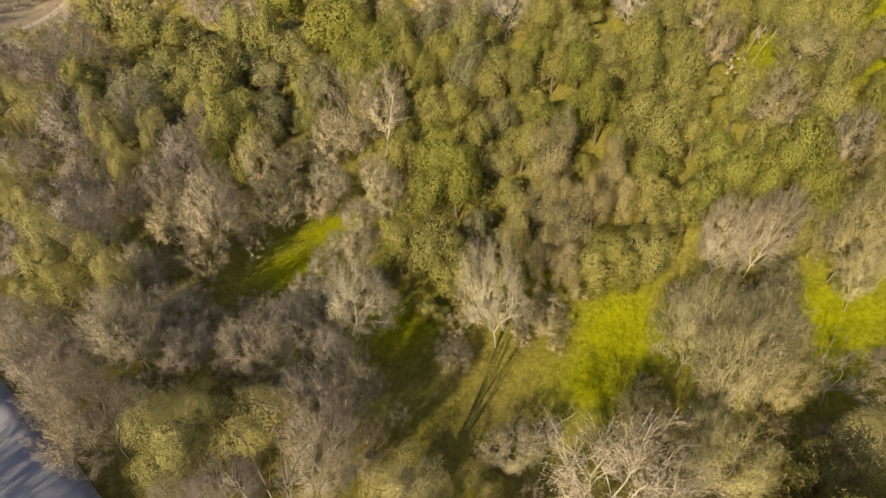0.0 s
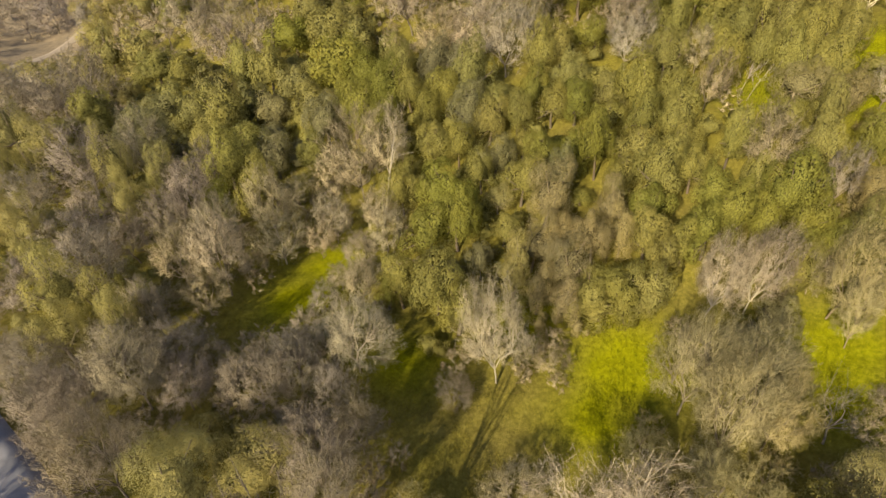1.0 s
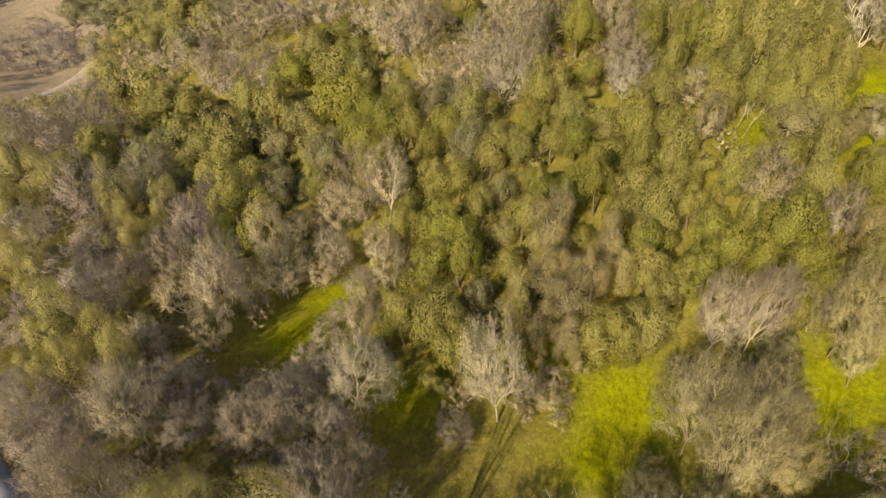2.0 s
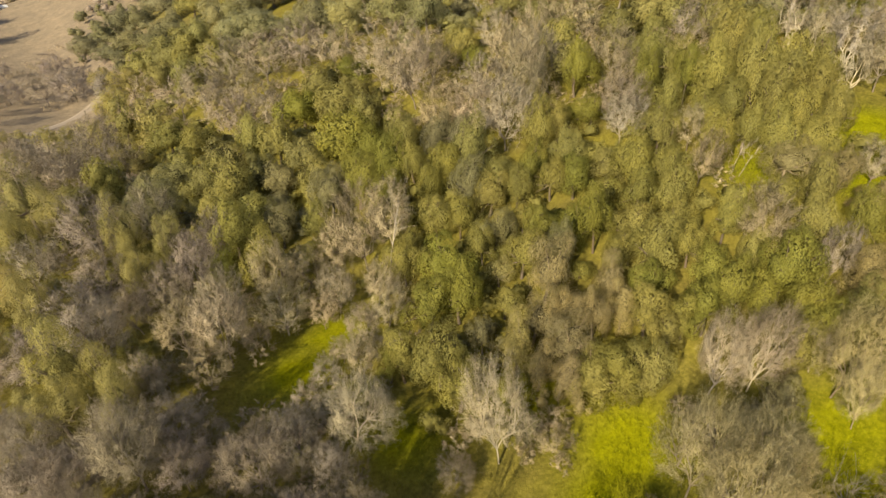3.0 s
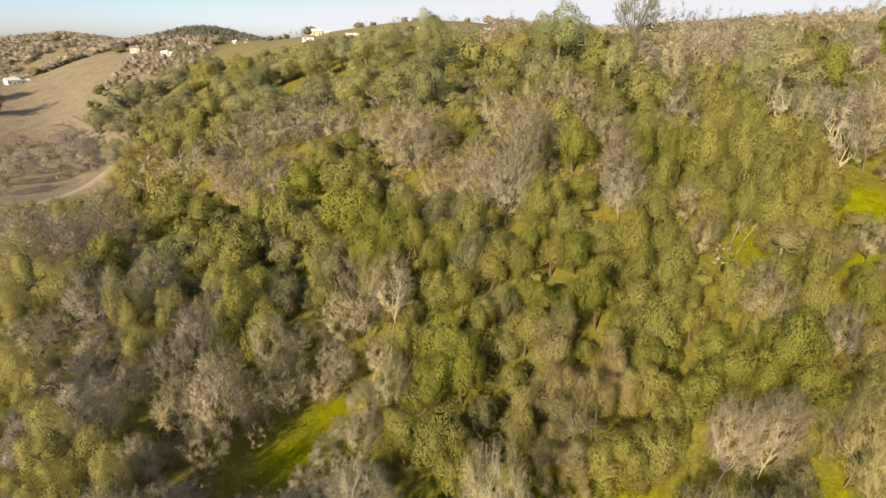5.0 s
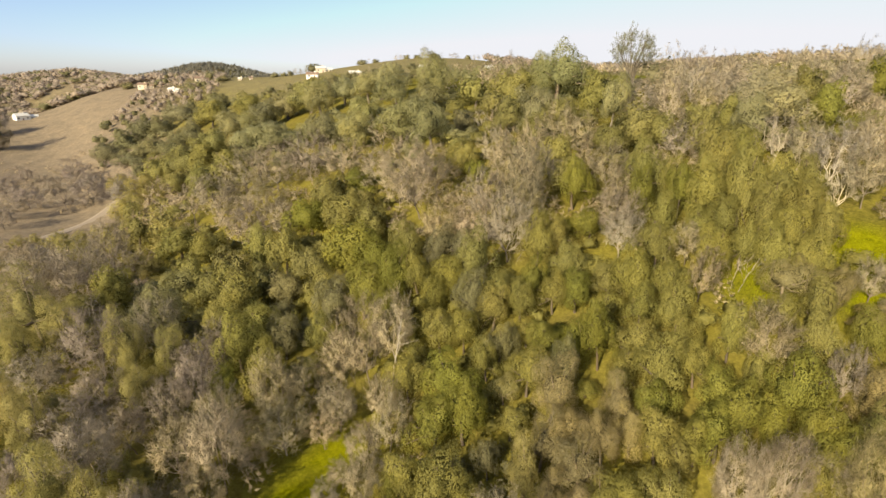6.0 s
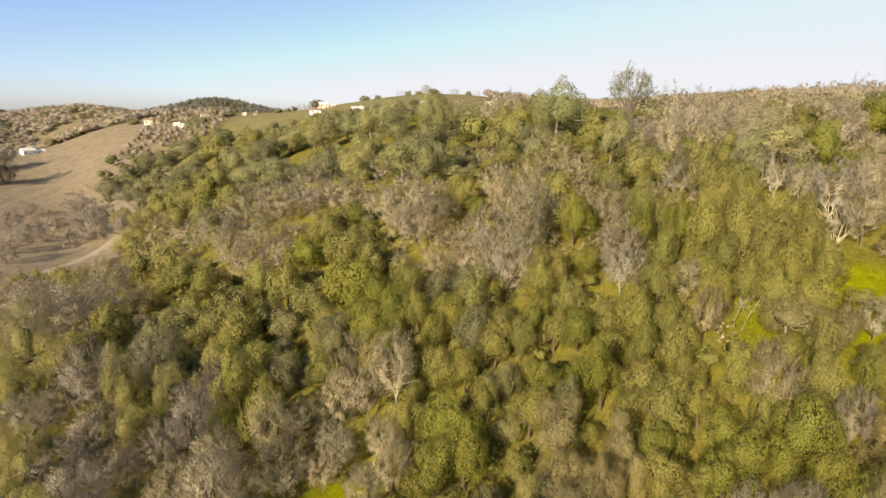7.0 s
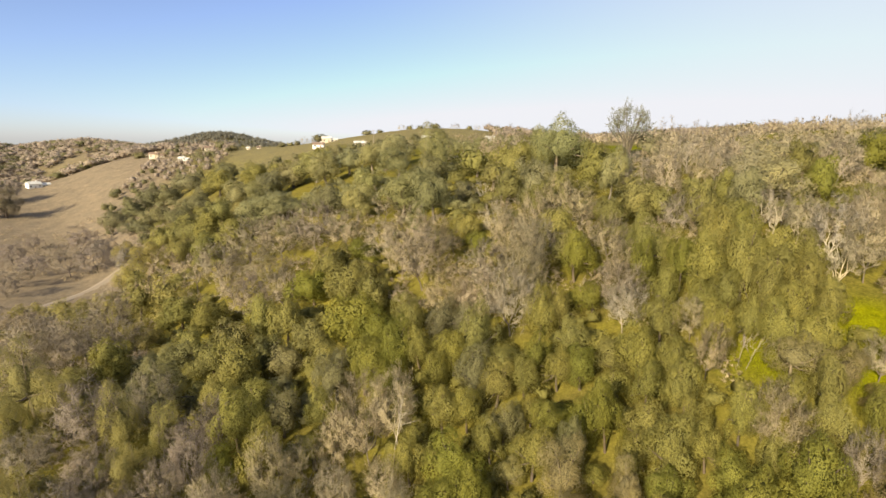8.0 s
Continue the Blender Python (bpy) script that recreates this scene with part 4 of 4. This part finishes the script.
def woodland(name, spots, band, label, reach=1.0):
    """Many trees as one mesh, each tree with its own tone."""
    dice = random.Random(len(spots))
    vs, fs, cs, ns, slots, k = [], [], [], [], [], 0
    for x, y, wide, tone in spots:
        kind, leaf, wood, _, _ = TONES[tone]
        crown, stem, _, _, inner, soft = shape(band, "oak" if band == "speck" else kind, dice.randrange(5))
        a, tall = dice.uniform(0, 6.28), (wide * dice.uniform(0.8, 1.15) + 0.8) * reach
        for (v, f), col in ((crown, leaf), (stem, wood))[: 1 if band in ("far", "fill") and kind in ("oak", "pine", "thin") or band in ("faint", "speck", "brush") else 2]:
            p = v * (wide / 8, wide / 8, tall / 9)
            p = np.stack([p[:, 0] * math.cos(a) - p[:, 1] * math.sin(a) + x, p[:, 0] * math.sin(a) + p[:, 1] * math.cos(a) + y, p[:, 2] + ground_z(x, y) - 0.1], 1)
            j = dice.uniform(0.85, 1.15)
            face = unit(v * (1, 1, 0) + (0, 0, 0.3)) if v is stem[0] else soft
            ns.append(np.stack([face[:, 0] * math.cos(a) - face[:, 1] * math.sin(a), face[:, 0] * math.sin(a) + face[:, 1] * math.cos(a), face[:, 2]], 1))
            vs.append(p)
            fs.append(f + k)
            slots.append(np.full(len(f), int(v is stem[0] or kind not in ("oak", "thin", "pine"))))
            cs.append(np.tile((col[0] * j, col[1] * j, col[2] * j, 1.0), (len(p), 1)))
            # shade painted into the tone of the crown's core
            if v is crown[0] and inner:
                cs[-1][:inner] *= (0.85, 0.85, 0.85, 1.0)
            k += len(p)
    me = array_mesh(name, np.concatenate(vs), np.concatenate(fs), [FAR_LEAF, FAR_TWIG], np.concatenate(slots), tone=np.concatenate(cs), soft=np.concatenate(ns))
    return tagged(new(name, me), label, "woodland", kind="stuff")


MIDDLE = fill(14000, 66, 150, 4.0, 7.5, 0.37, 12)
woodland("slope_woodland", MIDDLE, "fill", "dense mixed oaks, bare and evergreen, on the hillside", 0.66)
STANDING += MIDDLE
BRUSH = fill(2200, 23, 46, 2.0, 3.6, 0.33, 17)
woodland("brush", BRUSH, "fill", "low leafless brush between the nearest trees", 0.9)
STANDING += BRUSH
BEHIND = []
dice = random.Random(18)
while len(BEHIND) < 100:
    x, y, w = dice.uniform(-110, 110), dice.uniform(-95, -7), dice.uniform(5, 9)
    s = (x + 27.2) * 0.59 + (y - 22.8) * 0.81
    if all(math.hypot(x - q[0], y - q[1]) > 0.42 * (w + q[2]) for q in BEHIND) and not -9 < s < 3:
        BEHIND.append((x, y, w, dice.choice(["grey", "grey", "olive", "tan"])))
woodland("valley_trees", BEHIND, "faint", "mixed bare and evergreen oaks along the valley floor")
# thinner under the evergreen oaks to the east
LOW = fill(9000, 45, 150, 2.0, 3.6, 0.36, 16)
LOW = [(x, y, w, {"bright": "olive", "tan": "olive", "pale": "grey"}.get(tone, tone)) for x, y, w, tone in LOW if x < 6 or (7 * x + 3 * y) % 1.0 < 0.6]
woodland("understorey", LOW, "brush", "low brush and saplings between the taller oaks")
STANDING += LOW
grove("mid", "crest", [(61.5, 205.0, 13.5, 22.7)])
grove("mid", "pine", [(-7.0, 232.0, 13.5, 24.0)])
grove("mid", "ridge", [(37.2, 203.0, 22.5, 26.5), (31.6, 205.0, 12.0, 22.0)], 0.5)
UPPER = fill(9000, 150, 250, 5.0, 9.0, 0.38, 13)
woodland("upper_woodland", UPPER, "far", "distant mixed woods on the upper slope and crest", 0.68)
STANDING += UPPER
RIDGE = fill(5000, 250, 420, 5.5, 9.0, 0.7, 14)
RIDGE = [(x, y, w, "grey" if tone == "dark" and x > 0 else tone) for x, y, w, tone in RIDGE]
woodland("ridge_woodland", RIDGE, "faint", "far mixed woods along the ridge")
STANDING += RIDGE
HILLSIDE = fill(6000, 420, 640, 5.0, 9.0, 0.45, 15)
mixed = random.Random(3)
HILLSIDE = [(x, y, w, mixed.choice(["dusk", "dusk", "dusk", "dark"])) for x, y, w, _ in HILLSIDE]
woodland("hillside_woodland", HILLSIDE, "speck", "far mixed woods round the houses")


def grass(name, count, seed):
    """Tufts of blades on the open meadow."""
    rng = np.random.default_rng(seed)
    spots = [q for q in OPEN if q[1] < 90]
    area = np.array([q[2] ** 2 for q in spots])
    q = np.array(spots)[rng.choice(len(spots), count, p=area / area.sum())]
    a, r = rng.uniform(0, 6.28, count), q[:, 2] * 1.25 * np.sqrt(rng.random(count))
    x, y = q[:, 0] + np.cos(a) * r, q[:, 1] + np.sin(a) * r
    z = np.array([ground_z(u, v) for u, v in zip(x, y)])
    c = np.repeat(np.stack([x, y, z], 1), 3, 0) + rng.normal(0, 0.07, (count * 3, 3)) * (1, 1, 0)
    h = rng.uniform(0.10, 0.32, (count * 3, 1))
    s = unit(rng.normal(size=(count * 3, 3)) * (1, 1, 0)) * 0.035
    tip = c + h * (rng.normal(0, 0.35, (count * 3, 3)) * (1, 1, 0) + (0, 0, 1))
    v = np.stack([c - s - (0, 0, 0.1), c + s - (0, 0, 0.1), tip], 1).reshape(-1, 3)
    lush = np.repeat(np.array([zones(u, w)[0] for u, w in zip(x, y)]), 9)[:, None]
    col = lush * (0.29, 0.295, 0.006) + (1 - lush) * np.array((0.3, 0.25, 0.05))
    me = array_mesh(name, v, np.arange(len(v)).reshape(-1, 3), [FAR_LEAF], tone=np.concatenate([col, np.ones((len(v), 1))], 1))
    return tagged(new(name, me), "short spring grass in tufts on the meadow", "grass", kind="stuff")


grass("grass", 12000, 31)


def scrub(count, seed):
    """Bare brush on the lower pasture."""
    dice = random.Random(seed)
    got = []
    while len(got) < count:
        x, y = dice.uniform(-340, -170), dice.uniform(245, 400)
        v = -(x + 23) * 0.65 + (y - 65) * 0.76
        u = (x + 23) * 0.76 + (y - 65) * 0.65
        if 255 < v < 420 and -60 < u < 26 and noise.noise((x * 0.03, y * 0.03, 1.0)) > -0.2 and dice.random() < 1.3 - (v - 255) / 165:
            got.append((x, y, dice.uniform(2.0, 4.5), dice.choice(["dusk", "grey", "grey"])))
    return got


woodland("pasture_scrub", scrub(300, 41), "faint", "low bare brown brush scattered over the dry pasture", 0.55)


# ---- far hills ----
def scatter(count, inside, lo, hi, tones, seed):
    dice = random.Random(seed)
    got = []
    while count > 0:
        count -= 1
        x, y = inside(dice)
        clump = noise.noise((x * 0.008, y * 0.008, 2.0)) + 0.6 * noise.noise((x * 0.03, y * 0.03, 5.0))
        if clump < -0.4:
            continue
        got.append((x, y, dice.uniform(lo, hi), dice.choice(tones)))
    return got


def across_valley(dice):
    y = dice.uniform(560, 1400)
    return -y * dice.uniform(0.46, 0.9), y


def beyond_pasture(x, y):
    v = -(x + 23) * 0.65 + (y - 65) * 0.76
    u = (x + 23) * 0.76 + (y - 65) * 0.65
    return v > 625 and not (u > 140 and y < 900)


FAR_SIDE = [s for s in scatter(3400, across_valley, 12, 19, ["dusk", "dusk", "dusk", "dusk", "dark"], 21) if beyond_pasture(s[0], s[1])]
woodland("valley_woodland", FAR_SIDE, "speck", "far brown and grey woods across the valley", 0.62)


def on_mountain(dice):
    return -1000 + dice.gauss(0, 190), 2350 + dice.gauss(-90, 150)


MOUNTAIN = scatter(1300, on_mountain, 9, 14, ["conifer"], 22)
woodland("mountain_woodland", MOUNTAIN, "speck", "conifers, greyed in colour as if by haze, covering a distant rounded mountain", 1.5)
LAST = scatter(500, lambda d: (d.uniform(-1400, 400), d.uniform(1300, 2300)), 10, 15, ["conifer", "dusk"], 23)
woodland("horizon_woodland", LAST, "speck", "scattered far woods below the mountain")

# single trees along the skyline of the green hill: place and width
grove("far", "dark", [(-183, 570, 10, 9), (-176, 575, 9, 8), (-168, 572, 9, 8), (-142, 560, 17, 14), (-98, 590, 13, 10), (-84, 590, 8, 7), (-52, 592, 9, 8), (-41, 594, 9, 8), (-25, 594, 13, 10), (12, 585, 9, 8), (-260, 600, 16, 13), (-232, 560, 14, 11), (-330, 560, 13, 10)], 2.4)
grove("far", "grey", [(-160, 570, 12, 10), (-150, 575, 10, 9), (-60, 594, 10, 9), (-34, 596, 10, 9), (-3, 590, 10, 9), (20, 590, 9, 8), (50, 560, 12, 10), (62, 560, 14, 11), (85, 560, 12, 10), (-300, 545, 13, 10), (-345, 580, 12, 10), (-270, 540, 14, 11), (-245, 510, 14, 11)], 2.4)
# oaks by the pasture, whose shadows lie across the grass
grove("back", "umber", [(-340, 396, 22, 27), (-385, 436, 20, 25), (-352, 388, 16, 18)])
grove("far", "dusk", [(-425, 470, 14, 15)])


# ---- houses ----
def paint(name, col, rough=0.7, grain=3.0):
    m, nt, nodes, bsdf, link = material(name)
    dark = tuple(c * 0.82 for c in col)
    link(ramp(nodes, link, noise_tex(nodes, link, grain, 5.0, 0.65), [(0.3, dark), (0.7, col)]), bsdf.inputs["Base Color"])
    bsdf.inputs["Roughness"].default_value = rough
    return m


WHITE_WALL = paint("white_wall", (0.80, 0.78, 0.73))
TAN_WALL = paint("tan_wall", (0.62, 0.53, 0.40))
PALE_ROOF = paint("pale_roof", (0.66, 0.63, 0.58), 0.8)
BROWN_ROOF = paint("brown_roof", (0.25, 0.17, 0.12), 0.85)
DOOR_PAINT = paint("door_paint", (0.2, 0.12, 0.08))
PANE = paint("window_pane", (0.05, 0.06, 0.08), 0.08)
TRACK_DIRT = paint("track_dirt", (0.31, 0.245, 0.175), 0.95, 1.2)
DEAD_WOOD = paint("dead_wood", (0.17, 0.13, 0.10), 0.9, 6.0)
POLE_WOOD = paint("pole_wood", (0.30, 0.25, 0.20), 0.9, 6.0)


def box(bm, lo, hi):
    v = [bm.verts.new((x, y, z)) for z in (lo[2], hi[2]) for y in (lo[1], hi[1]) for x in (lo[0], hi[0])]
    for f in ((0, 2, 3, 1), (4, 5, 7, 6), (0, 1, 5, 4), (2, 6, 7, 3), (0, 4, 6, 2), (1, 3, 7, 5)):
        bm.faces.new([v[i] for i in f])


def part(name, bm, mat, parent, label=""):
    me = bpy.data.meshes.new(name)
    bmesh.ops.recalc_face_normals(bm, faces=bm.faces)
    bm.to_mesh(me)
    bm.free()
    me.materials.append(mat)
    ob = new(name, me)
    ob.parent = parent
    return tagged(ob, label)


def house(x, y, wide, deep, tall, turn, wall_mat, roof_mat, label, wing=0.0):
    """A gabled house with eaves, windows, a door and a chimney; wing: the length of a lower wing at its end."""
    thing = new("house")
    low = min(ground_z(x + a * wide / 2, y + b * wide / 2) for a in (-1, 1) for b in (-1, 1))
    thing.matrix_basis = pose(x, y, low, 0, 0, turn)
    tagged(thing, label, "house")
    base = ground_z(x, y) - low
    for name, cx, w, h in (("main", 0, wide, tall), ("wing", (wide + wing) / 2, wing, tall * 0.72)):
        if w <= 0:
            continue
        d = deep if name == "main" else deep * 0.75
        top, peak = base + h, base + h + d * 0.27
        bm = bmesh.new()
        v = [bm.verts.new((cx + sx * w / 2, sy * d / 2, z)) for sx in (-1, 1) for sy, z in ((-1, -0.3), (-1, top), (0, peak), (1, top), (1, -0.3))]
        for f in ((0, 1, 2, 3, 4), (9, 8, 7, 6, 5), (0, 5, 6, 1), (4, 3, 8, 9), (0, 4, 9, 5), (1, 6, 7, 2), (2, 7, 8, 3)):
            bm.faces.new([v[i] for i in f])
        wall = part("wall", bm, wall_mat, thing)
        bm = bmesh.new()
        for s in (-1, 1):
            e = 0.5
            slope = (peak - top) / (d / 2)
            a, b = d / 2 + e, top - slope * e
            p = [(cx - w / 2 - e, s * a, b), (cx + w / 2 + e, s * a, b), (cx + w / 2 + e, 0, peak), (cx - w / 2 - e, 0, peak)]
            lower = [bm.verts.new((q[0], q[1], q[2] + 0.03)) for q in p]
            upper = [bm.verts.new((q[0], q[1], q[2] + 0.23)) for q in p]
            bm.faces.new(lower)
            bm.faces.new(upper)
            for i in range(4):
                bm.faces.new((lower[i], lower[(i + 1) % 4], upper[(i + 1) % 4], upper[i]))
        roof = part("roof", bm, roof_mat, thing)
        if name == "main":
            bm = bmesh.new()
            box(bm, (w * 0.2, -0.5, peak - 0.8), (w * 0.2 + 0.9, 0.4, peak + 1.0))
            part("chimney", bm, wall_mat, roof)
        n = max(2, int(w / 3.5))
        for i in range(n):
            px = cx - w / 2 + (i + 0.5) * w / n
            for s in (-1, 1):
                bm = bmesh.new()
                if i == n // 2 and s < 0 and name == "main":
                    box(bm, (px - 0.5, s * d / 2 - 0.06, base), (px + 0.5, s * d / 2 + 0.06, base + 2.05))
                    part("door", bm, DOOR_PAINT, thing)
                else:
                    box(bm, (px - 0.65, s * d / 2 - 0.05, base + h * 0.38), (px + 0.65, s * d / 2 + 0.05, base + h * 0.38 + 1.2))
                    part("window", bm, PANE, thing)
    return thing


house(-411, 515, 11.0, 8.0, 4.4, 60, WHITE_WALL, PALE_ROOF, "white farmhouse with a pale roof above the pasture", 8)
house(-308, 548, 8.5, 5.9, 4.2, 10, TAN_WALL, BROWN_ROOF, "two-storey tan house on the far slope", 6)
house(-262, 514, 7.0, 4.6, 2.4, -20, WHITE_WALL, PALE_ROOF, "white house with a pale roof among bare trees", 5)
house(-258, 562, 7.9, 5.9, 3.9, 30, TAN_WALL, BROWN_ROOF, "tan house with a brown roof on the hill", 5)
house(-119, 466, 9.2, 5.9, 3.0, 5, WHITE_WALL, BROWN_ROOF, "white house with a brown roof on the green hill")
house(-125, 520, 8.5, 5.9, 3.9, 15, TAN_WALL, PALE_ROOF, "tan two-storey house behind the green hill's edge", 6)
house(-24, 430, 7.9, 5.2, 2.4, 0, TAN_WALL, PALE_ROOF, "long low tan barn on the green hill")
house(24, 420, 6.6, 5.2, 2.5, -10, WHITE_WALL, PALE_ROOF, "small white house half hidden by trees")
house(-640, 955, 14.4, 6.6, 2.8, -30, WHITE_WALL, PALE_ROOF, "far white house with a long pale roof in the woods")
house(-217, 564, 3.6, 3.0, 1.7, 0, TAN_WALL, PALE_ROOF, "small white cottage on the skyline")
house(-207, 566, 3.6, 3.0, 1.7, 20, TAN_WALL, BROWN_ROOF, "small tan cottage on the skyline")
house(-76, 425, 9.2, 5.2, 2.0, 8, TAN_WALL, PALE_ROOF, "low barn with a pale roof behind the pines")


def utility_pole(x, y):
    pole = new("utility_pole")
    pole.matrix_basis = pose(x, y, ground_z(x, y) - 0.2, 0, 0, 20)
    tagged(pole, "tall weathered wooden utility pole on the hill", "utility pole")
    v, f = tube(np.array((0, 0, 0.0)), np.array((0, 0, 11.0)), 0.18, 0.12, 8)
    post = new("post", array_mesh("post", v, f, [POLE_WOOD]))
    post.parent = pole
    bm = bmesh.new()
    box(bm, (-1.2, -0.07, 10.2), (1.2, 0.07, 10.4))
    part("crossarm", bm, POLE_WOOD, pole)


utility_pole(-66, 428)
utility_pole(-640, 830)


def brush_pile(x, y, wide, seed):
    rng = np.random.default_rng(seed)
    sticks = []
    for _ in range(140):
        a, r = rng.uniform(0, 6.28), wide * rng.uniform(0.2, 0.5)
        p = np.array((math.cos(a) * r, math.sin(a) * r * 0.6, rng.uniform(0.1, 1.2)))
        d = unit(rng.normal(size=(1, 3)) * (1, 1, 0.3))[0] * rng.uniform(1.0, 3.0)
        sticks.append(tube(p, p + d, 0.10, 0.04, 4))
    ob = new("brush_pile", array_mesh("brush_pile", *joined(sticks), [DEAD_WOOD]))
    ob.matrix_basis = pose(x, y, ground_z(x, y) - 0.1)
    tagged(ob, "ring of dead cut branches lying on dry pasture", "brush pile")


brush_pile(-268, 374, 20, 5)

track = strip("track", (-174, 186), (-168, 262), 5.5, 50, TRACK_DIRT, 0.05, "pale dirt track along the foot of the pasture")
